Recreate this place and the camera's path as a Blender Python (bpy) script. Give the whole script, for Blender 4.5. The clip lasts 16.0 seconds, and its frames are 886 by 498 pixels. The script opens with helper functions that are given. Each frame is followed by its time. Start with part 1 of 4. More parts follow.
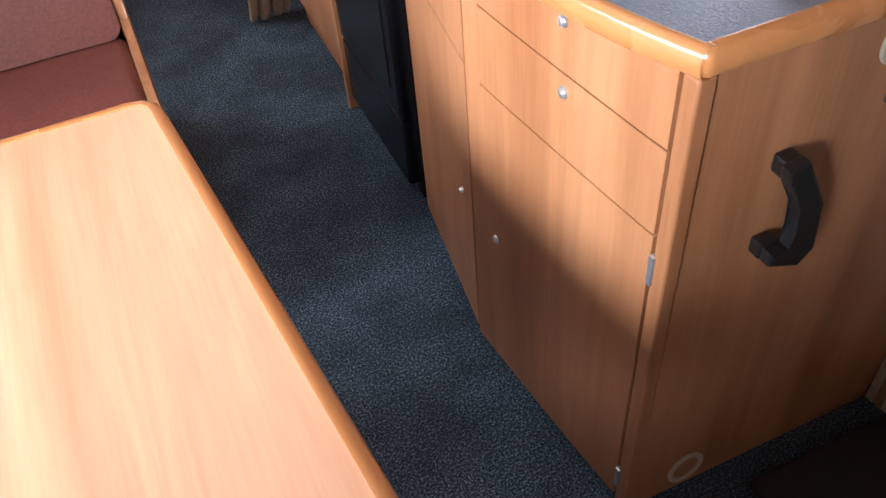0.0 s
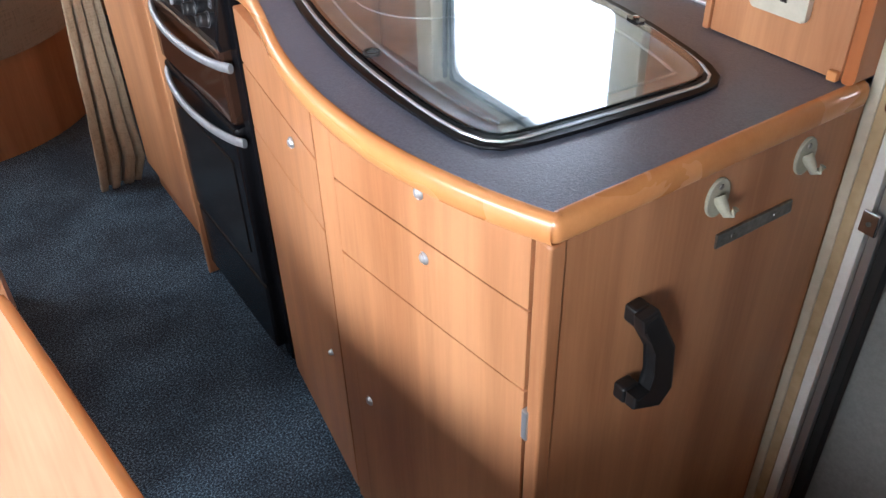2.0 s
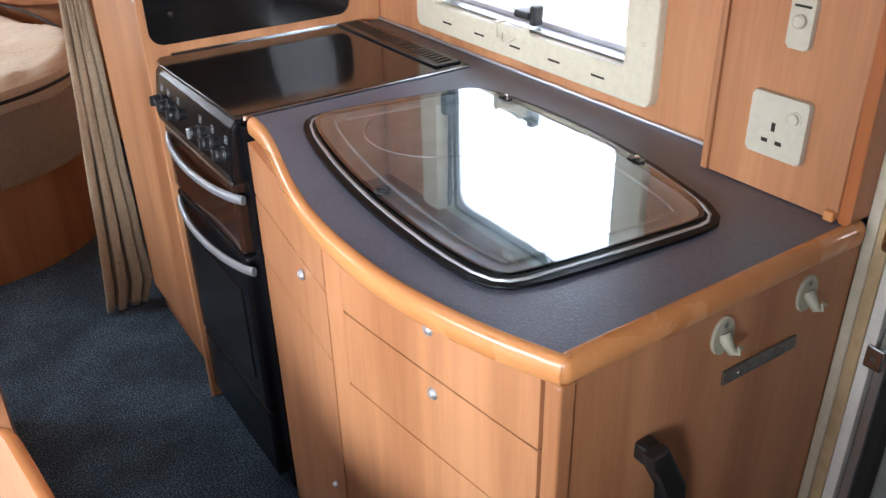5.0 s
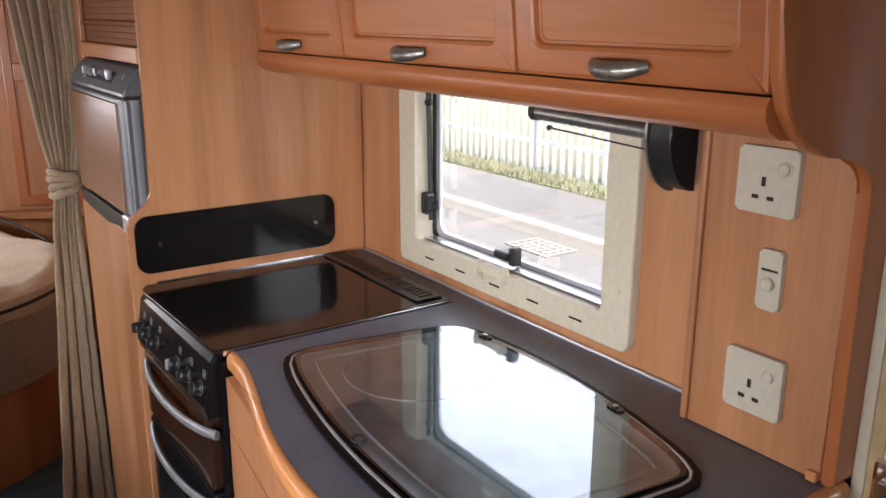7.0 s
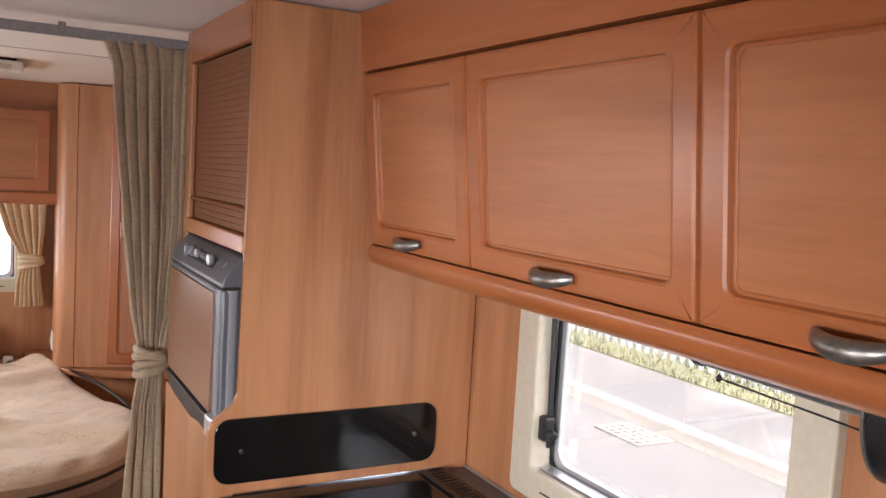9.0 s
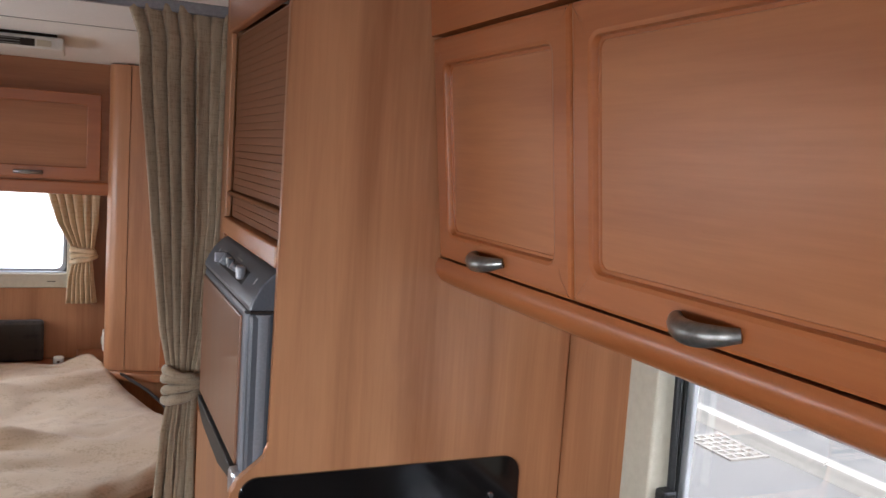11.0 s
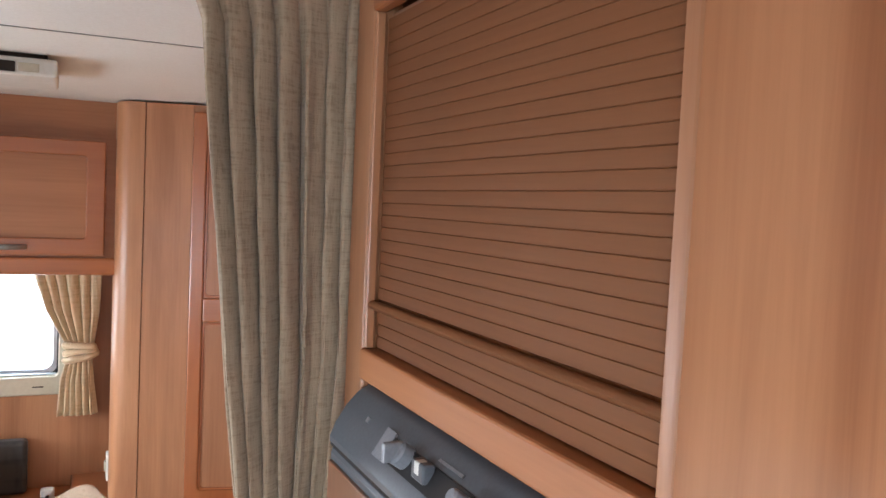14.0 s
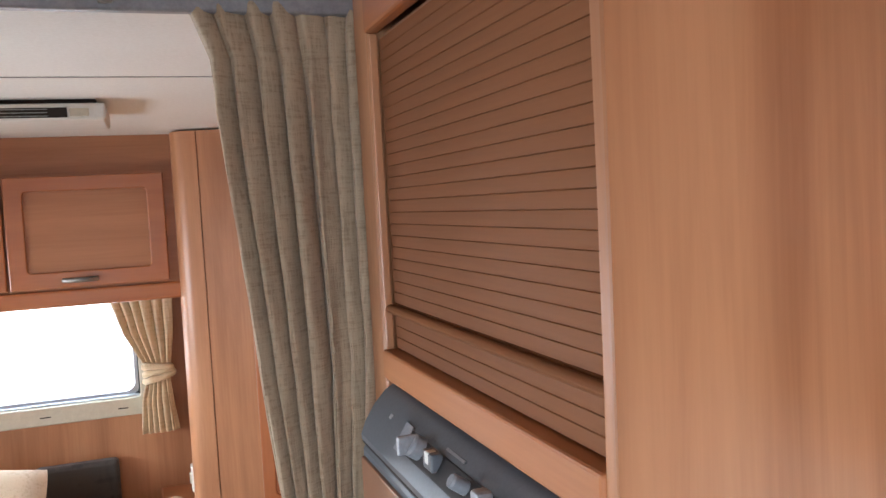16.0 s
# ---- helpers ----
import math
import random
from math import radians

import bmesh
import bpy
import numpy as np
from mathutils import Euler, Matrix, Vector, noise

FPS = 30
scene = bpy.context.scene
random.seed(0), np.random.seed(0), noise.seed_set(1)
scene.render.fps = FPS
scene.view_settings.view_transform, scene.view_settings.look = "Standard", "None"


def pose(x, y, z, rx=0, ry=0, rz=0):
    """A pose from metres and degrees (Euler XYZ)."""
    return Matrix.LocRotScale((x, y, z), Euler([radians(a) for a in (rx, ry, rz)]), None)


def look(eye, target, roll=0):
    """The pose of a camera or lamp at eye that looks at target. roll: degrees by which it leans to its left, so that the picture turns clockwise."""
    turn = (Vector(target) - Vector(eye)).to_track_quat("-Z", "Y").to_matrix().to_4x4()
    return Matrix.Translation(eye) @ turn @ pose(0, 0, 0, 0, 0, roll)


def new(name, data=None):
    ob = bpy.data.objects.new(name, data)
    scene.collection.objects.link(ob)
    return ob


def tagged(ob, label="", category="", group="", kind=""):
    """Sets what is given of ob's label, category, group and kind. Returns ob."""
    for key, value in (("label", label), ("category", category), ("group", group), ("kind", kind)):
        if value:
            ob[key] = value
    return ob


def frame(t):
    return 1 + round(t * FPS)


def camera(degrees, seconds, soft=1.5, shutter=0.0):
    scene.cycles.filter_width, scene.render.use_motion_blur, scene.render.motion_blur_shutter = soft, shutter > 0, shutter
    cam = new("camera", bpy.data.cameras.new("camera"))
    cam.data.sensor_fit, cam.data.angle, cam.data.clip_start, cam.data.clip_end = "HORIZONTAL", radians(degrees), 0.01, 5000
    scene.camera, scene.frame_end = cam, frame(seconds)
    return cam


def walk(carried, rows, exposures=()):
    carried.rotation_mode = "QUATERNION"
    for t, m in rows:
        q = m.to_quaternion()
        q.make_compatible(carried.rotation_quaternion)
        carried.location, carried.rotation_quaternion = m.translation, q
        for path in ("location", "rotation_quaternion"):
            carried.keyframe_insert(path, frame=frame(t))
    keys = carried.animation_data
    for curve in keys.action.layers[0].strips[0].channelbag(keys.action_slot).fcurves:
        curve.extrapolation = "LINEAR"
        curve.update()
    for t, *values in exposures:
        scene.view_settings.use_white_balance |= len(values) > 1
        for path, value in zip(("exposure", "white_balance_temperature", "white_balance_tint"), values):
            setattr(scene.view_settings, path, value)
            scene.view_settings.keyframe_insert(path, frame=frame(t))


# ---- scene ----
cam = camera(55.6, 16.0)
PATH = [
    (0, (0.372, 0.26, 1.368), (0.849, 1.569, -0.066), -5.6),
    (0.5, (0.37, 0.266, 1.381), (0.969, 1.571, -0.011), -6.1),
    (1, (0.378, 0.28, 1.376), (1.112, 1.556, 0.022), -3.8),
    (1.5, (0.38, 0.283, 1.378), (1.194, 1.548, 0.059), -2.2),
    (2, (0.378, 0.275, 1.403), (1.246, 1.616, 0.199), -1.7),
    (2.5, (0.372, 0.279, 1.416), (1.297, 1.684, 0.333), -1.2),
    (3, (0.366, 0.28, 1.419), (1.309, 1.696, 0.369), -0.4),
    (5.3, (0.37, 0.281, 1.441), (1.328, 1.756, 0.488), -1.7),
    (5.5, (0.369, 0.277, 1.444), (1.332, 1.763, 0.514), -1.7),
    (6, (0.382, 0.286, 1.456), (1.389, 1.808, 0.636), -1.4),
    (6.5, (0.391, 0.289, 1.478), (1.468, 1.847, 0.834), -0.7),
    (7, (0.384, 0.296, 1.497), (1.48, 1.881, 0.961), 0.2),
    (7.5, (0.376, 0.3, 1.519), (1.459, 1.919, 1.066), 0.8),
    (8, (0.388, 0.366, 1.539), (1.43, 2.037, 1.192), 1.1),
    (8.5, (0.407, 0.463, 1.553), (1.404, 2.182, 1.327), 2.1),
    (8.7, (0.422, 0.496, 1.566), (1.4, 2.23, 1.385), 2.7),
    (10.8, (0.588, 0.821, 1.575), (1.441, 2.618, 1.368), 3.5),
    (11, (0.606, 0.878, 1.576), (1.399, 2.702, 1.364), 3.8),
    (11.5, (0.58, 1.046, 1.571), (1.28, 2.91, 1.385), 3.3),
    (12, (0.513, 1.29, 1.596), (1.282, 3.131, 1.465), 1.5),
    (12.5, (0.495, 1.531, 1.589), (1.372, 3.326, 1.486), 2.2),
    (13, (0.511, 1.674, 1.595), (1.394, 3.467, 1.526), 3.1),
    (13.5, (0.545, 1.703, 1.593), (1.389, 3.515, 1.528), 3.5),
    (14, (0.575, 1.756, 1.591), (1.392, 3.579, 1.49), 2.5),
    (14.5, (0.587, 1.726, 1.609), (1.358, 3.568, 1.509), -0.1),
    (15, (0.612, 1.71, 1.607), (1.321, 3.577, 1.501), -2.5),
    (15.5, (0.622, 1.693, 1.606), (1.299, 3.571, 1.485), -3.3),
    (16, (0.625, 1.68, 1.603), (1.279, 3.566, 1.487), -3.1),
]
EXPOSURES = [
    (0.0, 4.72, 6100, 13), (1.0, 4.75, 6000, 11), (3.0, 4.6, 5850, 8), (6.0, 4.22, 6150, 10), (6.8, 3.88, 6400, 13), (8.0, 3.87, 6500, 18), (8.6, 4.08, 6550, 18),
    (10.9, 3.65, 6050, 11), (11.6, 3.4, 5850, 11), (12.3, 3.95, 5900, 10), (13.0, 4.35, 5850, 9), (14.0, 4.42, 5750, 7), (16.0, 4.45, 5750, 7),
]
walk(cam, [(t, look(eye, target, roll)) for t, eye, target, roll in PATH], EXPOSURES)

# ---- world, sun, window light ----
world = bpy.data.worlds.new("world")
scene.world = world
world.use_nodes = True
wn = world.node_tree
sky = wn.nodes.new("ShaderNodeTexSky")
sky.sky_type, sky.sun_disc = "NISHITA", False
sky.dust_density, sky.ozone_density = 9.0, 0.1
sky.sun_elevation, sky.sun_rotation = radians(48), radians(215)
haze = wn.nodes.new("ShaderNodeHueSaturation")
haze.inputs["Saturation"].default_value = 0.4
wn.links.new(sky.outputs[0], haze.inputs["Color"])
wn.links.new(haze.outputs[0], wn.nodes["Background"].inputs[0])
wn.nodes["Background"].inputs[1].default_value = 0.14

sun_data = bpy.data.lights.new("sun", "SUN")
sun_data.energy, sun_data.angle, sun_data.color = 0.2, radians(0.6), (1, 0.96, 0.9)
sun = new("sun", sun_data)
sun.matrix_world = look((-4, -5.5, 8), (0, 0, 0))


def window_lamp(name, eye, target, width, height, watts, colour, spread=120):
    data = bpy.data.lights.new(name, "AREA")
    data.shape, data.size, data.size_y, data.energy, data.color = "RECTANGLE", width, height, watts, colour
    data.spread = radians(spread)
    ob = new(name, data)
    ob.matrix_world = look(eye, target)
    return ob


window_lamp("front_window_light", (0.3, -1.24, 1.3), (0.6, 3, 1.1), 1.3, 0.5, 0.28, (0.96, 0.98, 1))
window_lamp("dinette_window_light", (-0.84, 1.12, 1.12), (3, 1.6, -0.9), 1.0, 0.5, 0.9, (0.97, 0.985, 1), 100)
window_lamp("lounge_window_light", (-0.84, 0.05, 1.2), (1.15, 2.2, 1.0), 1.0, 0.45, 0.62, (0.97, 0.985, 1), 56)
window_lamp("bedside_window_light", (-0.84, 3.45, 1.15), (4.5, 3.4, -0.4), 1.2, 0.5, 1.3, (0.97, 0.985, 1))
window_lamp("roof_light", (0.15, 1.4, 1.874), (0.15, 1.4, 0), 0.6, 0.6, 0.08, (0.97, 0.985, 1), 95)
window_lamp("bedroom_window_light", (0.03, 4.745, 1.185), (0.1, 2.6, 0.4), 1.2, 0.5, 0.4, (0.97, 0.985, 1), 160)


# ---- materials ----
def material(name, colour, rough=0.5, metal=0.0, spec=0.5):
    m = bpy.data.materials.new(name)
    m.use_nodes = True
    b = m.node_tree.nodes["Principled BSDF"]
    b.inputs["Base Color"].default_value = (*colour, 1)
    b.inputs["Roughness"].default_value, b.inputs["Metallic"].default_value = rough, metal
    b.inputs["Specular IOR Level"].default_value = spec
    return m


def node(m, kind, **values):
    n = m.node_tree.nodes.new("ShaderNode" + kind)
    for key, value in values.items():
        n.inputs[key].default_value = value
    return n


def wire(m, a, b):
    m.node_tree.links.new(a, b)


def bsdf(m):
    return m.node_tree.nodes["Principled BSDF"]


def ramp(m, fac, stops):
    r = node(m, "ValToRGB")
    els = r.color_ramp.elements
    while len(els) < len(stops):
        els.new(0.5)
    for e, (at, c) in zip(els, stops):
        e.position, e.color = at, (*c, 1)
    wire(m, fac, r.inputs[0])
    return r.outputs[0]


def coords(m, scale):
    tc, mp = node(m, "TexCoord"), node(m, "Mapping")
    mp.inputs["Scale"].default_value = scale
    wire(m, tc.outputs["Object"], mp.inputs["Vector"])
    return mp.outputs[0]


def bump(m, height, strength, distance):
    b = node(m, "Bump", Strength=strength, Distance=distance)
    wire(m, height, b.inputs["Height"])
    wire(m, b.outputs[0], bsdf(m).inputs["Normal"])


def wood(name, dark, light, grain, rough=0.38, coat=0.15, broad=1.0):
    """Laminate wood: long streaks along the axis named by grain, broad cathedral bands under fine pores."""
    m = material(name, light, rough)
    slow, fast = {"x": ((0.55, 6, 6), (5, 190, 190)), "y": ((6, 0.55, 6), (190, 5, 190)), "z": ((6, 6, 0.55), (190, 190, 5))}[grain]
    slow = tuple(s * broad for s in slow)
    a = node(m, "TexNoise", Scale=1.0, Detail=3.0, Roughness=0.5, Distortion=1.3)
    wire(m, coords(m, slow), a.inputs["Vector"])
    b = node(m, "TexNoise", Scale=1.0, Detail=3.0, Roughness=0.6)
    wire(m, coords(m, fast), b.inputs["Vector"])
    mix = node(m, "Math")
    mix.operation = "MULTIPLY_ADD"
    mix.inputs[1].default_value = 0.16
    wire(m, b.outputs[0], mix.inputs[0])
    c = node(m, "TexNoise", Scale=1.0, Detail=4.0, Roughness=0.65, Distortion=0.8)
    wire(m, coords(m, tuple(v * 3.7 for v in slow)), c.inputs["Vector"])
    blend = node(m, "Mix")
    blend.inputs["Factor"].default_value = 0.34
    wire(m, a.outputs[0], blend.inputs["A"])
    wire(m, c.outputs[0], blend.inputs["B"])
    wire(m, blend.outputs["Result"], mix.inputs[2])
    mid = tuple((p + q) / 2 for p, q in zip(dark, light))
    wire(m, ramp(m, mix.outputs[0], [(0.43, dark), (0.575, mid), (0.72, light)]), bsdf(m).inputs["Base Color"])
    rr = node(m, "MapRange")
    rr.inputs["To Min"].default_value, rr.inputs["To Max"].default_value = rough - 0.06, rough + 0.1
    wire(m, a.outputs[0], rr.inputs["Value"])
    wire(m, rr.outputs[0], bsdf(m).inputs["Roughness"])
    bsdf(m).inputs["Coat Weight"].default_value, bsdf(m).inputs["Coat Roughness"].default_value = coat, 0.25
    bump(m, b.outputs[0], 0.05, 0.001)
    return m


def speckled(name, colours, scale, rough, strength, distance, detail=2.0, metal=0.0):
    m = material(name, colours[0], rough, metal)
    n = node(m, "TexNoise", Scale=scale, Detail=detail, Roughness=0.7)
    wire(m, coords(m, (1, 1, 1)), n.inputs["Vector"])
    big = node(m, "TexNoise", Scale=scale / 45, Detail=3.0)
    wire(m, coords(m, (1, 1, 1)), big.inputs["Vector"])
    add = node(m, "Math")
    add.operation = "MULTIPLY_ADD"
    add.inputs[1].default_value = 0.45
    wire(m, big.outputs[0], add.inputs[0])
    wire(m, n.outputs[0], add.inputs[2])
    k = len(colours) - 1
    wire(m, ramp(m, add.outputs[0], [(0.52 + 0.4 * i / max(k, 1), c) for i, c in enumerate(colours)]), bsdf(m).inputs["Base Color"])
    bump(m, n.outputs[0], strength, distance)
    return m


WOOD = wood("beech_laminate_upright", (0.32, 0.131, 0.055), (0.51, 0.246, 0.116), "z")
WOOD_Y = wood("beech_laminate_level", (0.325, 0.112, 0.038), (0.475, 0.192, 0.07), "y")
WOOD_X = wood("beech_laminate_cross", (0.32, 0.124, 0.048), (0.46, 0.202, 0.086), "x")
FRAME = wood("stained_beech_frame_level", (0.32, 0.098, 0.028), (0.435, 0.148, 0.046), "y", 0.3, 0.4)
FRAME_Z = wood("stained_beech_frame_upright", (0.32, 0.098, 0.028), (0.435, 0.148, 0.046), "z", 0.3, 0.4)
FRAME_X = wood("stained_beech_frame_cross", (0.32, 0.098, 0.028), (0.435, 0.148, 0.046), "x", 0.3, 0.4)
EDGE = wood("bright_beech_edging", (0.50, 0.20, 0.065), (0.60, 0.27, 0.098), "y", 0.25, 0.5)
TABLE = wood("pale_beech_laminate", (0.46, 0.215, 0.115), (0.63, 0.36, 0.215), "y", 0.42, 0.08, 0.7)
TAMBOUR = wood("tambour_wood", (0.165, 0.06, 0.021), (0.235, 0.093, 0.034), "y", 0.6, 0.0)
bsdf(TAMBOUR).inputs["Specular IOR Level"].default_value = 0.2
DARKWOOD = wood("brown_fridge_panel", (0.20, 0.09, 0.048), (0.27, 0.125, 0.066), "z", 0.3, 0.25)
GAP = material("dark_joint", (0.02, 0.012, 0.008), 0.8)
CARPET = material("blue_grey_carpet", (0.04, 0.05, 0.065), 0.95)
tuft = node(CARPET, "TexNoise", Scale=230.0, Detail=2.5, Roughness=0.75)
wire(CARPET, coords(CARPET, (1, 1, 1)), tuft.inputs["Vector"])
lay = node(CARPET, "TexNoise", Scale=5.0, Detail=4.0, Roughness=0.6)
wire(CARPET, coords(CARPET, (1, 1, 1)), lay.inputs["Vector"])
pile = node(CARPET, "MixRGB")
pile.blend_type = "MULTIPLY"
pile.inputs[0].default_value = 1.0
wire(CARPET, ramp(CARPET, tuft.outputs[0], [(0.37, (0.007, 0.013, 0.022)), (0.52, (0.052, 0.088, 0.135)), (0.65, (0.25, 0.39, 0.53))]), pile.inputs[1])
wire(CARPET, ramp(CARPET, lay.outputs[0], [(0.38, (0.55, 0.55, 0.56)), (0.66, (1.15, 1.15, 1.12))]), pile.inputs[2])
wire(CARPET, pile.outputs[0], bsdf(CARPET).inputs["Base Color"])
bump(CARPET, tuft.outputs[0], 0.8, 0.006)
LAMINATE = speckled("black_textured_laminate", [(0.082, 0.099, 0.142), (0.132, 0.156, 0.208)], 330, 0.29, 0.4, 0.0014)
GLASSBLACK = speckled("black_glass", [(0.006, 0.0055, 0.0055), (0.010, 0.009, 0.009)], 8, 0.1, 0.01, 0.002)
ENAMEL = material("black_enamel", (0.005, 0.005, 0.006), 0.2, 0, 0.28)
BLACK = speckled("black_plastic", [(0.008, 0.008, 0.009), (0.014, 0.014, 0.015)], 200, 0.42, 0.08, 0.0006)
RUBBER = material("black_rubber", (0.012, 0.012, 0.012), 0.55)
SMOKE = material("brown_smoked_glass", (0.03, 0.014, 0.009), 0.08, 0, 0.6)
STEEL = material("brushed_steel", (0.55, 0.56, 0.57), 0.22, 1)
CHROME = material("chrome", (0.75, 0.76, 0.78), 0.1, 1)
PEWTER = speckled("pewter_handle", [(0.22, 0.22, 0.2), (0.34, 0.34, 0.32)], 90, 0.34, 0.1, 0.0008, metal=0.85)
SILVER = material("satin_silver", (0.62, 0.64, 0.68), 0.28, 0.8)
DULLSILVER = speckled("dull_silver_paint", [(0.26, 0.27, 0.29), (0.34, 0.35, 0.37)], 120, 0.38, 0.05, 0.0006, metal=0.5)
GREY = speckled("graphite_plastic", [(0.085, 0.095, 0.11), (0.105, 0.117, 0.135)], 260, 0.34, 0.08, 0.0006)
EDGEGREY = speckled("light_graphite_plastic", [(0.2, 0.215, 0.24), (0.25, 0.265, 0.29)], 260, 0.36, 0.08, 0.0006)
CREAM = speckled("cream_plastic", [(0.54, 0.49, 0.375), (0.60, 0.55, 0.43)], 60, 0.42, 0.04, 0.0006)
TAN = speckled("tan_sealant_strip", [(0.4, 0.29, 0.15), (0.5, 0.38, 0.22)], 30, 0.6, 0.2, 0.001)
SOCKET = speckled("ivory_plastic", [(0.47, 0.435, 0.345), (0.53, 0.495, 0.40)], 60, 0.38, 0.03, 0.0006)
HOOK = speckled("aged_cream_plastic", [(0.36, 0.355, 0.27), (0.44, 0.43, 0.33)], 90, 0.4, 0.05, 0.0006)
WHITE = speckled("white_plastic", [(0.7, 0.69, 0.64), (0.76, 0.75, 0.71)], 60, 0.35, 0.03, 0.0006)
CEILING = speckled("white_board", [(0.80, 0.785, 0.74), (0.86, 0.85, 0.81)], 150, 0.6, 0.15, 0.001)
LEATHER = speckled("maroon_leatherette", [(0.14, 0.042, 0.034), (0.21, 0.07, 0.056)], 160, 0.42, 0.25, 0.0012)
DOORGREY = speckled("grey_door_lining", [(0.17, 0.17, 0.16), (0.21, 0.21, 0.2)], 120, 0.55, 0.1, 0.001)
ALU = material("aluminium", (0.6, 0.6, 0.6), 0.35, 0.9)
GLASS = material("clear_glass", (1, 1, 1), 0.0)
bsdf(GLASS).inputs["Transmission Weight"].default_value = 1.0
LIDGLASS = material("tinted_lid_glass", (0.78, 0.82, 0.82), 0.0)
bsdf(LIDGLASS).inputs["Transmission Weight"].default_value = 1.0
bsdf(LIDGLASS).inputs["IOR"].default_value = 1.78


def cloth(name, dark, light, scale):
    m = material(name, light, 0.9)
    heights = []
    for s in ((scale, scale, scale / 9), (scale / 9, scale / 9, scale)):
        n = node(m, "TexNoise", Scale=1.0, Detail=2.0, Roughness=0.6)
        wire(m, coords(m, s), n.inputs["Vector"])
        heights.append(n.outputs[0])
    add = node(m, "Math")
    wire(m, heights[0], add.inputs[0])
    wire(m, heights[1], add.inputs[1])
    wire(m, ramp(m, add.outputs[0], [(0.7, dark), (1.0, light)]), bsdf(m).inputs["Base Color"])
    bsdf(m).inputs["Sheen Weight"].default_value = 0.2
    bump(m, add.outputs[0], 0.35, 0.002)
    return m


LINEN = cloth("taupe_linen", (0.305, 0.232, 0.15), (0.445, 0.352, 0.24), 330)
CREAMCLOTH = cloth("cream_cotton", (0.55, 0.42, 0.25), (0.68, 0.55, 0.36), 160)
FLEECE = cloth("beige_fleece", (0.50, 0.375, 0.25), (0.62, 0.49, 0.345), 130)
MATTRESS = cloth("grey_brown_ticking", (0.22, 0.17, 0.12), (0.3, 0.24, 0.18), 210)
PLAID = cloth("dark_plaid", (0.012, 0.013, 0.018), (0.06, 0.055, 0.05), 22)
ASPHALT = speckled("asphalt", [(0.025, 0.0247, 0.0243), (0.036, 0.0352, 0.0345)], 60, 0.9, 0.4, 0.006)
PAVING = speckled("pavement_asphalt", [(0.018, 0.018, 0.018), (0.028, 0.0277, 0.0273)], 45, 0.92, 0.4, 0.006)
dry = node(PAVING, "TexNoise", Scale=1.1, Detail=3.0, Roughness=0.6)
wire(PAVING, coords(PAVING, (1, 0.5, 1)), dry.inputs["Vector"])
patch = node(PAVING, "MixRGB")
wire(PAVING, ramp(PAVING, dry.outputs[0], [(0.52, (0, 0, 0)), (0.62, (0.8, 0.8, 0.8))]), patch.inputs[0])
wire(PAVING, bsdf(PAVING).inputs["Base Color"].links[0].from_socket, patch.inputs[1])
patch.inputs[2].default_value = (0.048, 0.047, 0.045, 1)
wire(PAVING, patch.outputs[0], bsdf(PAVING).inputs["Base Color"])
CONCRETE = speckled("kerb_concrete", [(0.06, 0.058, 0.053), (0.085, 0.082, 0.076)], 40, 0.85, 0.3, 0.004)
GRASS = speckled("dry_grass", [(0.014, 0.02, 0.006), (0.03, 0.034, 0.013), (0.052, 0.047, 0.022)], 30, 0.95, 0.5, 0.01)
PALE = speckled("galvanised_pale", [(0.11, 0.122, 0.13), (0.145, 0.16, 0.17)], 12, 0.5, 0.1, 0.002, metal=0.2)


# ---- building helpers ----
def part(name, bm, mat, parent=None, label="", smooth=True):
    bmesh.ops.recalc_face_normals(bm, faces=bm.faces)
    me = bpy.data.meshes.new(name)
    if smooth:
        for f in bm.faces:
            f.smooth = True
        for e in bm.edges:
            if len(e.link_faces) == 2:
                a, b = (f.calc_area() for f in e.link_faces)
                turn = e.calc_face_angle(0)
                e.smooth = turn < radians(38) and (turn < radians(12) or max(a, b) < 2.5 * min(a, b))
    bm.to_mesh(me)
    bm.free()
    me.materials.append(mat)
    ob = new(name, me)
    ob.parent = parent
    if label:
        ob["label"] = label
    return ob


def thing(name, label, category, group="", at=(0, 0, 0)):
    ob = new(name)
    ob.empty_display_size = 0.05
    ob.matrix_world = Matrix.Translation(at)
    return tagged(ob, label, category, group)


def structure(name, bm, mat, label="", smooth=True):
    return tagged(part(name, bm, mat, None, label, smooth), kind="structure")


def box(x0, x1, y0, y1, z0, z1, bevel=0.0, segments=2, bm=None):
    own = bmesh.new()
    vs = bmesh.ops.create_cube(own, size=1.0)["verts"]
    for v in vs:
        v.co = Vector((x0 if v.co.x < 0 else x1, y0 if v.co.y < 0 else y1, z0 if v.co.z < 0 else z1))
    if bevel:
        bmesh.ops.bevel(own, geom=own.edges[:], offset=bevel, segments=segments, profile=0.5, affect="EDGES")
    return join(bm, own)


def join(bm, own):
    if bm is None:
        return own
    me = bpy.data.meshes.new("scratch")
    own.to_mesh(me)
    own.free()
    bm.from_mesh(me)
    bpy.data.meshes.remove(me)
    return bm


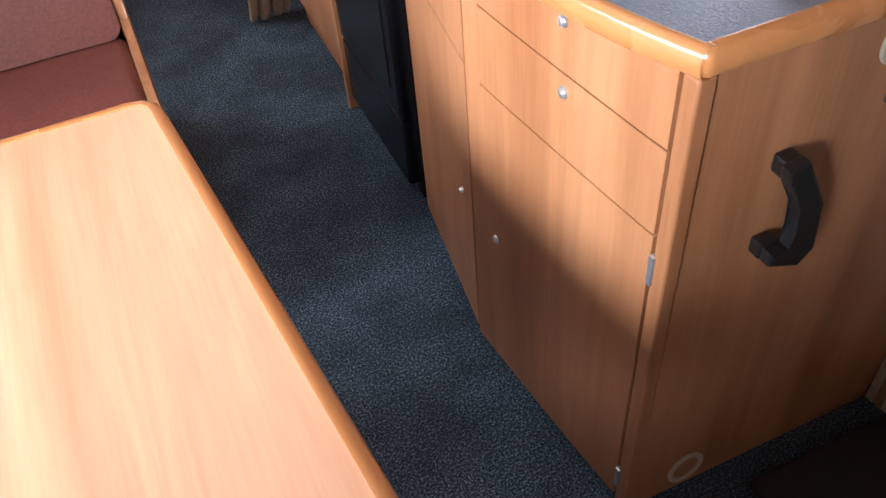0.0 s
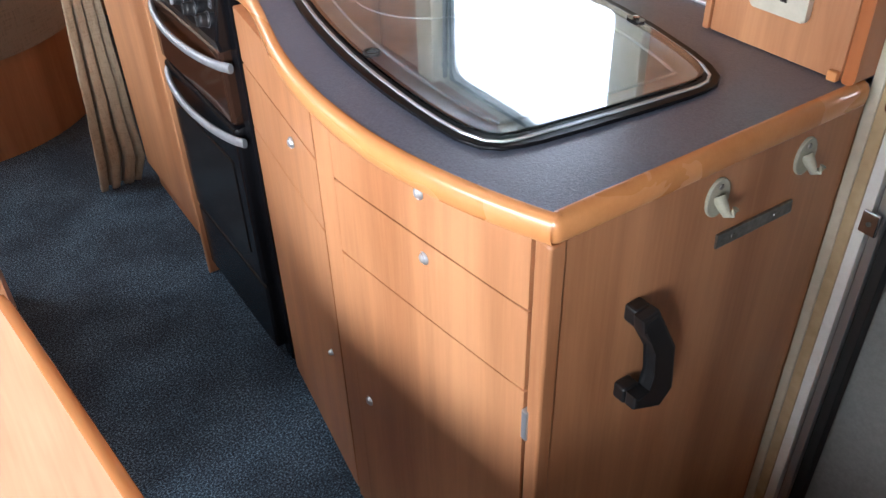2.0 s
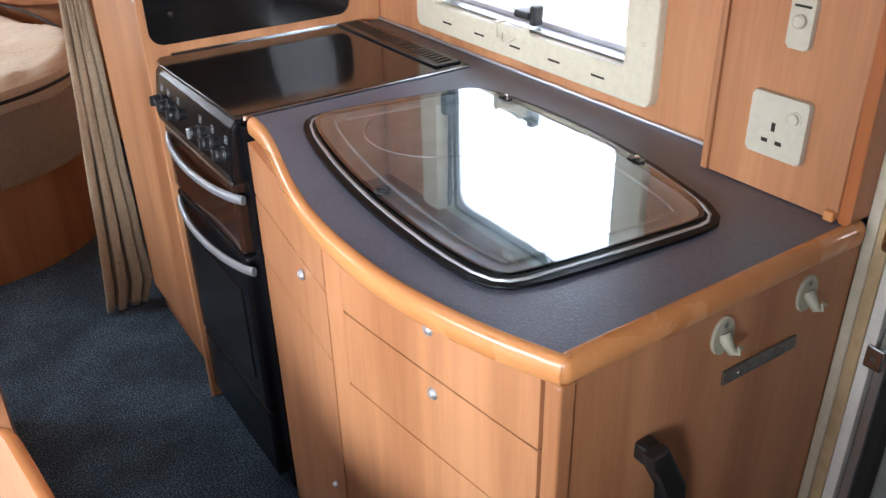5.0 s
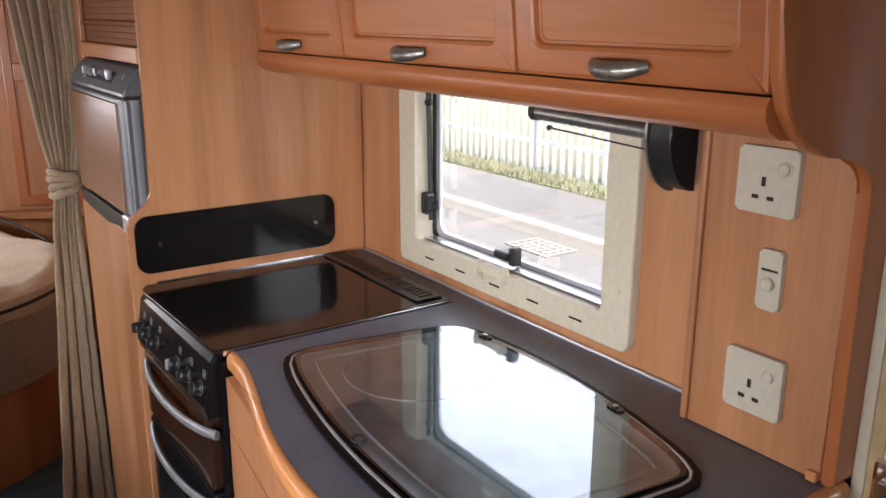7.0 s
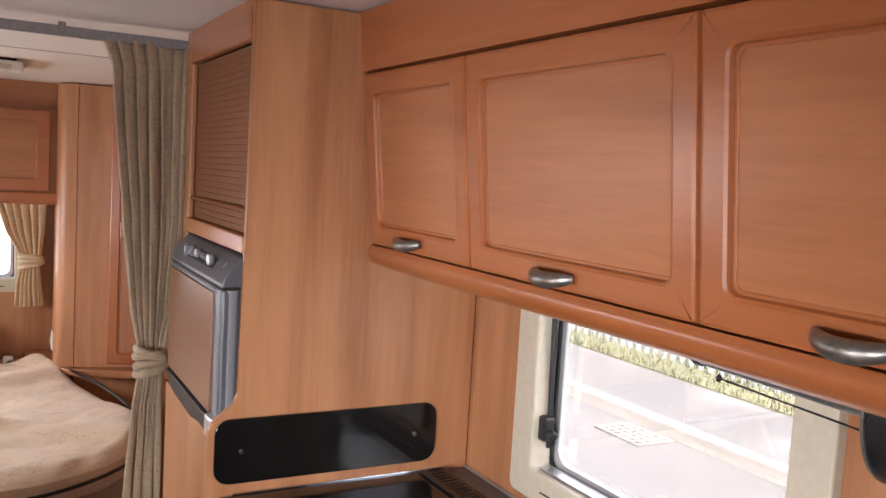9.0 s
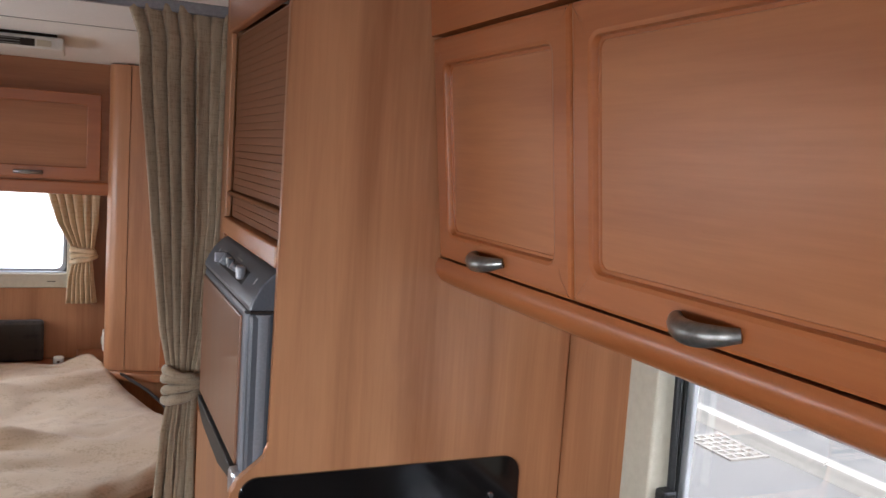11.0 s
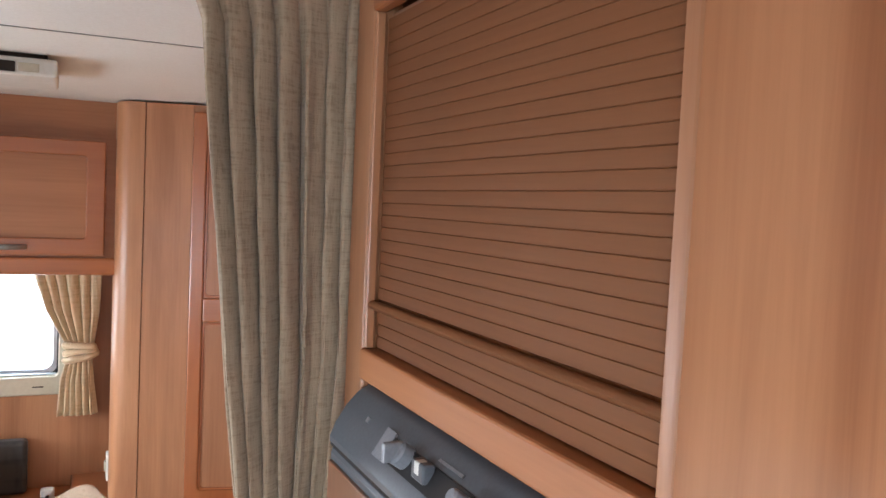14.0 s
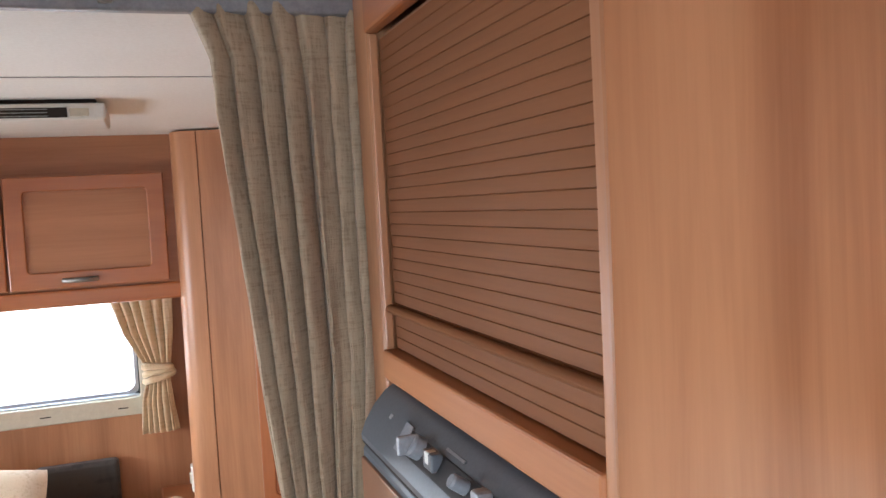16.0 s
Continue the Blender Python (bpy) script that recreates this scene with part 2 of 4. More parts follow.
def prism(points, axis, a, b, bevel=0.0, segments=2, bm=None):
    """A solid with the outline points, drawn out along an axis from a to b. Points are (y, z), (x, z) or (x, y)."""
    own = bmesh.new()
    put = {"x": lambda p, s: (s, p[0], p[1]), "y": lambda p, s: (p[0], s, p[1]), "z": lambda p, s: (p[0], p[1], s)}[axis]
    low = [own.verts.new(put(p, a)) for p in points]
    high = [own.verts.new(put(p, b)) for p in points]
    n = len(points)
    own.faces.new(low)
    own.faces.new(high)
    for i in range(n):
        own.faces.new((low[i], low[(i + 1) % n], high[(i + 1) % n], high[i]))
    if bevel:
        rims = [e for e in own.edges if (e.verts[0] in low) == (e.verts[1] in low)]
        bmesh.ops.bevel(own, geom=rims, offset=bevel, segments=segments, profile=0.5, affect="EDGES")
    return join(bm, own)


def tube(points, radius, sides=10, bm=None, flat=1.0, closed=False):
    """A rod along points; radius is a number or one for each point; flat squashes it along z."""
    own = bmesh.new()
    pts = [Vector(p) for p in points]
    rad = radius if isinstance(radius, (list, tuple)) else [radius] * len(pts)
    rings, n = [], len(pts)
    for i, p in enumerate(pts):
        ahead = (pts[(i + 1) % n] - pts[i - 1]) if closed else pts[min(i + 1, n - 1)] - pts[max(i - 1, 0)]
        ahead.normalize()
        ref = Vector((0, 0, 1)) if abs(ahead.z) < 0.9 else Vector((1, 0, 0))
        u = ahead.cross(ref).normalized()
        w = u.cross(ahead)
        rings.append([own.verts.new(p + rad[i] * (math.cos(k) * u + flat * math.sin(k) * w)) for k in (2 * math.pi * j / sides for j in range(sides))])
    for i in range(n if closed else n - 1):
        for j in range(sides):
            own.faces.new((rings[i][j], rings[i][(j + 1) % sides], rings[(i + 1) % n][(j + 1) % sides], rings[(i + 1) % n][j]))
    if not closed:
        own.faces.new(rings[0])
        own.faces.new(rings[-1])
    return join(bm, own)


def lathe(profile, centre, axis, sides=20, bm=None):
    """A turned solid: profile of (radius, height) along an axis vector."""
    own = bmesh.new()
    turn = Vector(axis).normalized().to_track_quat("Z", "Y").to_matrix()
    rings = []
    for r, hgt in profile:
        rings.append([own.verts.new(Vector(centre) + turn @ Vector((max(r, 1e-4) * math.cos(k), max(r, 1e-4) * math.sin(k), hgt))) for k in (2 * math.pi * j / sides for j in range(sides))])
    for a, b in zip(rings, rings[1:]):
        for j in range(sides):
            own.faces.new((a[j], a[(j + 1) % sides], b[(j + 1) % sides], b[j]))
    own.faces.new(rings[0])
    own.faces.new(rings[-1])
    return join(bm, own)


def rounded(u0, u1, v0, v1, r, steps=6):
    """The outline of a rectangle with round corners."""
    out = []
    for cu, cv, a0 in ((u1 - r, v1 - r, 0), (u0 + r, v1 - r, 90), (u0 + r, v0 + r, 180), (u1 - r, v0 + r, 270)):
        out += [(cu + r * math.cos(radians(a0 + 90 * i / steps)), cv + r * math.sin(radians(a0 + 90 * i / steps))) for i in range(steps + 1)]
    return out


def ring(outer, inner, axis, a, b, bevel=0.0, bm=None):
    """A frame between two outlines with as many points each."""
    own = bmesh.new()
    put = {"x": lambda p, s: (s, p[0], p[1]), "y": lambda p, s: (p[0], s, p[1]), "z": lambda p, s: (p[0], p[1], s)}[axis]
    v = [[own.verts.new(put(p, s)) for p in some] for some, s in ((outer, a), (inner, a), (inner, b), (outer, b))]
    n = len(outer)
    for k in range(4):
        for i in range(n):
            own.faces.new((v[k][i], v[k][(i + 1) % n], v[(k + 1) % 4][(i + 1) % n], v[(k + 1) % 4][i]))
    if bevel:
        loops = [e for e in own.edges if any(e.verts[0] in s and e.verts[1] in s for s in map(set, v))]
        bmesh.ops.bevel(own, geom=loops, offset=bevel, segments=2, profile=0.5, affect="EDGES")
    return join(bm, own)


def smoothstep(s):
    s = min(max(s, 0.0), 1.0)
    return s * s * (3 - 2 * s)


# ---- shell ----
WALL_X, FAR_Y, LEFT_X, BACK_Y = 1.40, 4.66, -0.86, -1.26
structure("floor", box(LEFT_X - 0.05, WALL_X + 0.05, BACK_Y - 0.05, FAR_Y + 0.05, -0.04, 0), CARPET, "dark blue grey speckled carpet floor")


def wall_with_opening(name, along, at, thick, a0, a1, z0, z1, holes, mat, label):
    """A wall in the plane along = 'x' or 'y', with openings (a0, a1, z0, z1) through it."""
    bm = bmesh.new()
    cuts = sorted({a0, a1, *(v for h in holes for v in h[:2])})
    for lo, hi in zip(cuts, cuts[1:]):
        here = [h for h in holes if h[0] <= lo and h[1] >= hi]
        levels = [(z0, here[0][2]), (here[0][3], z1)] if here else [(z0, z1)]
        for za, zb in levels:
            if along == "y":
                box(at, at + thick, lo, hi, za, zb, bm=bm)
            else:
                box(lo, hi, at, at + thick, za, zb, bm=bm)
    bmesh.ops.remove_doubles(bm, verts=bm.verts, dist=1e-5)
    return structure(name, bm, mat, label, smooth=False)


KW = (1.262, 1.85, 1.004, 1.372)
DOOR = (0.09, 0.735, 0.06, 1.8)
wall_with_opening("wall_kitchen", "y", WALL_X, 0.035, BACK_Y - 0.05, FAR_Y + 0.05, 0, 1.92, [DOOR, KW], WOOD, "wood laminate caravan wall")
BW = (-0.5, 0.56, 1.0, 1.37)
wall_with_opening("wall_bedroom_end", "x", FAR_Y, 0.035, LEFT_X, WALL_X, 0, 1.92, [BW], WOOD, "wood laminate end wall")
wall_with_opening("wall_dinette", "y", LEFT_X - 0.035, 0.035, BACK_Y - 0.05, FAR_Y + 0.05, 0, 1.92, [], WOOD, "wood laminate caravan wall")
wall_with_opening("wall_lounge_end", "x", BACK_Y - 0.035, 0.035, LEFT_X, WALL_X, 0, 1.92, [], CEILING, "pale lounge end wall")


def ceiling_height(y):
    return 1.882 - 0.034 * smoothstep((y - 3.3) / 1.3)


bm = bmesh.new()
ys = [BACK_Y - 0.05, 0, 1, 2, 3, 3.3] + [3.3 + 0.1 * i for i in range(1, 15)]
rows = [[bm.verts.new((x, y, ceiling_height(y) + dz)) for x, dz in ((LEFT_X - 0.05, 0), (WALL_X + 0.05, 0), (WALL_X + 0.05, 0.06), (LEFT_X - 0.05, 0.06))] for y in ys]
for a, b in zip(rows, rows[1:]):
    for k in range(4):
        bm.faces.new((a[k], a[(k + 1) % 4], b[(k + 1) % 4], b[k]))
bm.faces.new(rows[0]), bm.faces.new(rows[-1])
structure("ceiling", bm, CEILING, "white boarded caravan ceiling")
structure("trim", box(LEFT_X, 1.39, 3.465, 3.4675, 1.8785, 1.8805), PEWTER, "thin ceiling joint strip")

structure("wall_partition", box(0.45, 1.398, -0.30, -0.26, 0.0, 1.3), WOOD, "wood partition beside the entrance")

# entrance door in its frame
frame_ob = thing("door_1", "closed grey caravan entrance door in pale frame", "door")
frame_ob["kind"] = "structure"
part("door_leaf", box(1.412, 1.432, 0.115, 0.71, 0.07, 1.79, 0.004), DOORGREY, frame_ob, "flat grey door lining")
steps = [(0.030, 0.016, 1.371, CREAM, "door_frame", "cream moulded frame"), (0.046, 0.018, 1.3735, TAN, "sealant_strip", "tan sealant strip"), (0.064, 0.017, 1.376, WHITE, "inner_frame", "white inner frame"), (0.081, 0.005, 1.3895, RUBBER, "shadow_gap", "dark gap"), (0.086, 0.014, 1.380, ALU, "edge_strip", "aluminium edge strip"), (0.100, 0.018, 1.3885, RUBBER, "door_seal", "dark rubber seal")]
for off, wide, x, mat, nm, lab in steps:
    part(nm, ring(rounded(0.0 + off, 0.822 - off, -0.16 + off, 1.87 - off, 0.05), rounded(off + wide, 0.822 - off - wide, -0.16 + off + wide, 1.87 - off - wide, 0.045), "x", x, 1.3995 if off < 0.08 else 1.411, 0.0015), mat, frame_ob, lab)
plate = part("striker_plate", box(1.367, 1.3735, 0.722, 0.748, 0.71, 0.745, 0.002), STEEL, frame_ob, "metal striker plate")
part("screw", lathe([(0.004, 0), (0.003, 0.002)], (1.367, 0.735, 0.727), (-1, 0, 0), 10), PEWTER, plate)
lock = part("door_lock", box(1.362, 1.40, 0.715, 0.765, 0.885, 0.965, 0.008), CHROME, frame_ob, "chrome door lock")
part("lock_latch", box(1.352, 1.364, 0.728, 0.752, 0.905, 0.945, 0.004), CHROME, lock)

mat_ob = tagged(part("door_mat", box(1.06, 1.37, 0.25, 0.74, 0, 0.022, 0.006), RUBBER), "black rubber door mat on the carpet", "door mat")

# ---- kitchen window ----
def caravan_window(name, label, axis, at, inward, u0, u1, z0, z1, glass_at):
    """A cream moulded inner frame with round corners, rubber seal, hinged pane, catches and slots. inward: the sign of the way into the room."""
    w = thing(name, label, "window")
    w["kind"] = "structure"
    d = inward
    part("window_frame", ring(rounded(u0 - 0.065, u1 + 0.065, z0 - 0.055, z1 + 0.055, 0.02), rounded(u0 + 0.003, u1 - 0.003, z0 + 0.003, z1 - 0.003, 0.012), axis, at - d * 0.03, at + d * 0.019, 0.004), CREAM, w, "cream moulded plastic frame")
    part("window_seal", ring(rounded(u0, u1, z0, z1, 0.008), rounded(u0 + 0.008, u1 - 0.008, z0 + 0.007, z1 - 0.007, 0.02), axis, at - d * 0.0345, at - d * 0.0295, 0.001), RUBBER, w, "black rubber seal")
    part("pane_frame", ring(rounded(u0 + 0.005, u1 - 0.005, z0 + 0.004, z1 - 0.004, 0.02), rounded(u0 + 0.02, u1 - 0.02, z0 + 0.018, z1 - 0.018, 0.03), axis, glass_at - 0.006, glass_at + 0.006, 0.002), SILVER, w, "grey pane surround")
    pane = part("pane", prism(rounded(u0 + 0.014, u1 - 0.014, z0 + 0.012, z1 - 0.012, 0.03), axis, glass_at - 0.0015, glass_at + 0.0015), GLASS, w, "clear acrylic pane")
    pane.visible_shadow = False
    put = (lambda u, s, z: (s, u, z)) if axis == "x" else (lambda u, s, z: (u, s, z))

    def block(nm, ua, ub, sa, sb, za, zb, mat, bev, label=""):
        p, q = put(ua, sa, za), put(ub, sb, zb)
        lo, hi = [min(a, b) for a, b in zip(p, q)], [max(a, b) for a, b in zip(p, q)]
        return part(nm, box(lo[0], hi[0], lo[1], hi[1], lo[2], hi[2], bev), mat, w, label)

    mid, n = (u0 + u1) / 2, 5
    for i in range(n):
        u = u0 + 0.06 + (u1 - u0 - 0.12) * i / (n - 1)
        block("slot", u - 0.016, u + 0.016, at + d * 0.0175, at + d * 0.0205, z0 - 0.03, z0 - 0.0265, GAP, 0)
    block("blind_catch", mid - 0.034, mid + 0.034, at + d * 0.016, at + d * 0.036, z0 - 0.008, z0 + 0.015, CREAM, 0.004, "cream blind catch")
    loop = [put(mid - 0.022 + 0.044 * i / 8, at + d * (0.034 + 0.014 * math.sin(math.pi * i / 8)), z0 - 0.002 - 0.012 * math.sin(math.pi * i / 8)) for i in range(9)]
    part("catch_loop", tube(loop, 0.003, 8), CREAM, w, "cream pull loop")
    for u in (mid - 0.037, mid + 0.037):
        block("catch_cheek", u - 0.004, u + 0.004, at + d * 0.016, at + d * 0.04, z0 - 0.014, z0 + 0.019, CREAM, 0.002)
    block("sill_strip", u0 + 0.009, u1 - 0.009, at - d * 0.030, at - d * 0.001, z0 + 0.0055, z0 + 0.008, SILVER, 0, "grey aluminium sill strip")
    lever = block("pane_lever", mid - 0.018, mid + 0.03, at - d * 0.024, at + d * 0.002, z0 + 0.022, z0 + 0.038, BLACK, 0.005, "black pane lever")
    block("lever_stem", mid - 0.028, mid - 0.012, at - d * 0.028, at - d * 0.004, z0 + 0.012, z0 + 0.05, BLACK, 0.004)
    block("top_catch", mid - 0.02, mid + 0.02, at + d * 0.004, at + d * 0.028, z1 - 0.026, z1 - 0.004, CREAM, 0.003, "cream roller catch")
    for u in (u0 - 0.04, u1 + 0.04):
        for z in (z0 + 0.05, z1 - 0.06):
            part("screw_cap", lathe([(0.004, 0), (0.004, 0.002), (0.002, 0.003)], put(u, at + d * 0.0185, z), put(0, d, 0), 10), CREAM, w)
    return w


kwin = caravan_window("window_1", "cream framed caravan window with black pane catches", "x", WALL_X, -1, KW[0], KW[1], KW[2], KW[3], 1.44)
part("stay_rod", tube([(1.408, 1.835, 1.35), (1.414, 1.838, 1.2), (1.418, 1.838, 1.05)], 0.006), BLACK, kwin, "black window stay")
part("stay_clamp", box(1.395, 1.42, 1.825, 1.85, 1.065, 1.115, 0.006), BLACK, kwin)
part("stay_knob", lathe([(0.004, 0), (0.009, 0.004), (0.009, 0.016), (0.005, 0.02)], (1.405, 1.818, 1.085), (-0.3, -1, 0)), BLACK, kwin)
part("stay_pin", lathe([(0.008, 0), (0.009, 0.01), (0.004, 0.016)], (1.41, 1.83, 1.315), (-1, -0.4, 0)), BLACK, kwin)
bwin = caravan_window("window_2", "cream framed bedroom window in the end wall", "y", FAR_Y, -1, BW[0], BW[1], BW[2], BW[3], 4.7)

# reading lamp folded under the kitchen lockers
strip = thing("strip_lamp", "black swivel strip lamp under the lockers", "lamp")
cheek_line = [(1.352, 1.375), (1.296, 1.375)] + [(1.352 - 0.062 * math.cos(radians(k)), 1.345 - 0.09 * math.sin(radians(k))) for k in range(0, 91, 9)]
part("lamp_cheek", prism(cheek_line, "y", 1.062, 1.102, 0.004), BLACK, strip, "black plastic end cheek")
part("cheek_rim", prism([(1.353 + (x - 1.352) * 1.06, 1.375 + (z - 1.375) * 1.05) for x, z in cheek_line], "y", 1.1025, 1.107, 0.001), PEWTER, strip, "grey metal rim")
part("lamp_tube", tube([(1.312, 1.10, 1.338), (1.312, 1.36, 1.343)], 0.0125, 14), PEWTER, strip, "grey metal tube")
part("lamp_cap", tube([(1.312, 1.36, 1.343), (1.312, 1.372, 1.343)], 0.0145, 14), BLACK, strip)
part("pull_rod", tube([(1.305, 1.10, 1.312), (1.298, 1.315, 1.323)], 0.0014, 6), BLACK, strip)
part("pull_knob", lathe([(0.002, -0.005), (0.0055, 0), (0.002, 0.005)], (1.298, 1.318, 1.323), (0, 1, 0), 10), BLACK, strip)


# ---- worktop and base units ----
TOP = 0.92
END_Y, COOK_Y = 0.785, 1.648


def front(y):
    """Plan of the worktop's bowed front edge."""
    if y < 1.12:
        return 0.768 + 0.072 * ((1.12 - y) / 0.33) ** 2
    return 0.768 + 0.087 * smoothstep(((y - 1.12) / 0.53) ** 1.25)


def face(y):
    """Plan of the base units' fronts: nearly straight under the sink, then swinging back to the cooker."""
    if y <= 1.25:
        s = (1.25 - y) / 0.45
        return 0.793 + 0.052 * (0.85 * s + 0.15 * s * s)
    return 0.793 + 0.05 * ((y - 1.25) / 0.39)


def face_line(y0, y1, inset, n):
    return [(face(y0 + (y1 - y0) * i / n) + inset, y0 + (y1 - y0) * i / n) for i in range(n + 1)]


def front_line(y0, y1, inset, n):
    return [(front(y0 + (y1 - y0) * i / n) + inset, y0 + (y1 - y0) * i / n) for i in range(n + 1)]


worktop = thing("worktop", "black textured laminate worktop with bright wood edging", "worktop")
line = front_line(END_Y + 0.014, COOK_Y, 0.014, 40)
part("laminate_top", prism(line + [(1.346, COOK_Y), (1.346, 2.117), (1.398, 2.117), (1.398, 0.803), (1.345, 0.799)], "z", TOP - 0.03, TOP, 0.0), LAMINATE, worktop, "black textured laminate")
bm = bmesh.new()
prof = [(0.0145, 0.0005), (0.010, 0.001), (0.004, -0.002), (0.0, -0.008), (-0.001, -0.018), (0.0, -0.028), (0.004, -0.034), (0.0145, -0.036)]
sweep = [((x, y), (1, 0)) for x, y in reversed(front_line(END_Y + 0.004, COOK_Y, 0, 48))]
edge_rows = [[bm.verts.new((x + o, y, TOP + z)) for o, z in prof] for (x, y), _ in sweep]
cx = front(END_Y + 0.004)
for k in range(1, 6):
    a = radians(90 * k / 5)
    edge_rows.append([bm.verts.new((cx + 0.0145 - (0.0145 - o) * math.cos(a), END_Y + 0.0145 - (0.0145 - o) * math.sin(a), TOP + z)) for o, z in prof])
edge_rows.append([bm.verts.new((1.358, END_Y + o, TOP + z)) for o, z in prof])
for a, b in zip(edge_rows, edge_rows[1:]):
    for i in range(len(prof)):
        bm.faces.new((a[i], a[(i + 1) % len(prof)], b[(i + 1) % len(prof)], b[i]))
bm.faces.new(edge_rows[0]), bm.faces.new(edge_rows[-1])
part("wood_edging", bm, EDGE, worktop, "rounded bright beech edging")
part("wall_bead", box(1.391, 1.3985, 1.03, 2.112, TOP, TOP + 0.006, 0.002), SILVER, worktop, "pale sealing bead")

# base units
def curved_panel(y0, y1, z0, z1, inset, thick, bevel=0.003, n=14):
    out = face_line(y0, y1, inset, n)
    back = [(x + thick, y) for x, y in reversed(out)]
    return prism(out + back, "z", z0, z1, bevel)


def push_knob(parent, y, z, r=0.0095, label="satin silver push knob"):
    x = face(y) + 0.001
    k = part("push_knob", lathe([(r, 0), (r, 0.003), (r * 0.9, 0.0045), (r * 0.8, 0.0035), (r * 0.72, 0.0035), (r * 0.68, 0.006), (r * 0.5, 0.0075), (r * 0.25, 0.008)], (x + 0.0015, y, z), (-1, 0.15, 0), 18), SILVER, parent, label)
    return k


unit = thing("sink_cabinet", "bowed wood base cabinet with two drawers and door under the sink", "cabinet")
part("body", prism(face_line(0.81, 1.245, 0.022, 12) + [(1.395, 1.245), (1.395, 0.81)], "z", 0.012, 0.883), GAP, unit, "dark carcass seen in the joints", smooth=False)
part("stile", curved_panel(1.2005, 1.243, 0.02, 0.882, 0.0, 0.018, 0.0008, 3), WOOD, unit, "plain stile")
for nm, z0, z1, kz, ky in (("top_drawer_front", 0.777, 0.882, 0.845, 1.008), ("drawer_front", 0.648, 0.7745, 0.748, 1.003), ("door", 0.02, 0.6455, 0.348, 1.170)):
    p = part(nm, curved_panel(0.8205, 1.200, z0, z1, 0.0, 0.018, 0.0022), WOOD, unit)
    push_knob(p, ky, kz)
for z in (0.592, 0.085):
    hg = part("hinge", box(face(0.815) - 0.004, face(0.815) + 0.008, 0.810, 0.8205, z - 0.026, z + 0.026, 0.002), SILVER, unit, "steel door hinge")
unit2 = thing("narrow_cabinet", "narrow wood base cabinet beside the cooker", "cabinet")
part("body", prism(face_line(1.258, 1.63, 0.022, 12) + [(1.395, 1.63), (1.395, 1.258)], "z", 0.012, 0.883), GAP, unit2, "dark carcass seen in the joints", smooth=False)
part("top_front", curved_panel(1.2575, 1.636, 0.780, 0.882, 0.004, 0.018), WOOD, unit2)
p = part("drawer_front", curved_panel(1.2575, 1.636, 0.651, 0.777, 0.004, 0.018), WOOD, unit2)
push_knob(p, 1.367, 0.752)
p = part("door", curved_panel(1.2575, 1.636, 0.02, 0.649, 0.004, 0.018), WOOD, unit2)
push_knob(p, 1.305, 0.354, 0.006)
side = thing("end_panel", "wood end panel closing the kitchen base units", "panel")
part("board", prism([(0.868, 0.0), (1.372, 0.0), (1.372, 0.884), (0.868, 0.884)], "y", 0.7935, 0.8085), WOOD, side)
part("corner_strip", box(0.8425, 0.8675, 0.7905, 0.8165, 0.0, 0.884, 0.0045, 3), WOOD, side, "rounded corner post")

# fittings on the end panel
grab = thing("grab_handle", "black plastic grab handle screwed to the wood end panel", "handle")
bm = bmesh.new()
prism([(0.963, 0.744), (0.990, 0.748), (1.030, 0.672), (1.040, 0.592), (1.020, 0.567), (0.970, 0.590), (0.970, 0.612), (0.998, 0.606), (1.003, 0.636), (0.997, 0.680), (0.966, 0.722)], "y", 0.754, 0.775, 0.005, bm=bm)
part("grip", bm, BLACK, grab, "black plastic grip")
for z in (0.732, 0.60):
    part("foot", box(0.968, 0.994, 0.772, 0.7932, z - 0.013, z + 0.013, 0.004), BLACK, grab)
for hx in (1.101, 1.263):
    hook = thing("coat_hook", "cream plastic coat hook on the wood end panel", "hook", "coat hooks on the end panel")
    part("plate", prism([(hx + 0.0195 * math.cos(k), 0.845 + 0.027 * math.sin(k)) for k in (2 * math.pi * j / 26 for j in range(26))], "y", 0.788, 0.7932, 0.0015), HOOK, hook)
    part("hook_arm", tube([(hx, 0.789, 0.848), (hx, 0.781, 0.838), (hx + 0.002, 0.775, 0.829), (hx + 0.006, 0.770, 0.830), (hx + 0.008, 0.768, 0.838)], [0.009, 0.0075, 0.006, 0.0052, 0.0045], 10), HOOK, hook)
    part("screw", lathe([(0.004, 0), (0.0035, 0.0015)], (hx, 0.7882, 0.861), (0, -1, 0), 10), PEWTER, hook)
plate = thing("metal_bar", "grey steel bar screwed below the hooks", "bracket")
part("bar", prism([(1.117, 0.7615), (1.262, 0.7605), (1.259, 0.7805), (1.116, 0.783)], "y", 0.7885, 0.7932, 0.001), PEWTER, plate)
for x in (1.145, 1.225):
    part("screw", lathe([(0.004, 0), (0.0035, 0.0015)], (x, 0.7885, 0.772), (0, -1, 0), 10), PEWTER, plate)
vent = tagged(part("floor_vent", ring([(0.963 + 0.035 * math.cos(k), 0.058 + 0.040 * math.sin(k)) for k in (2 * math.pi * j / 28 for j in range(28))], [(0.963 + 0.025 * math.cos(k), 0.058 + 0.029 * math.sin(k)) for k in (2 * math.pi * j / 28 for j in range(28))], "y", 0.789, 0.7932, 0.0015), CREAM), "cream round vent ring low on the wood end panel", "vent")

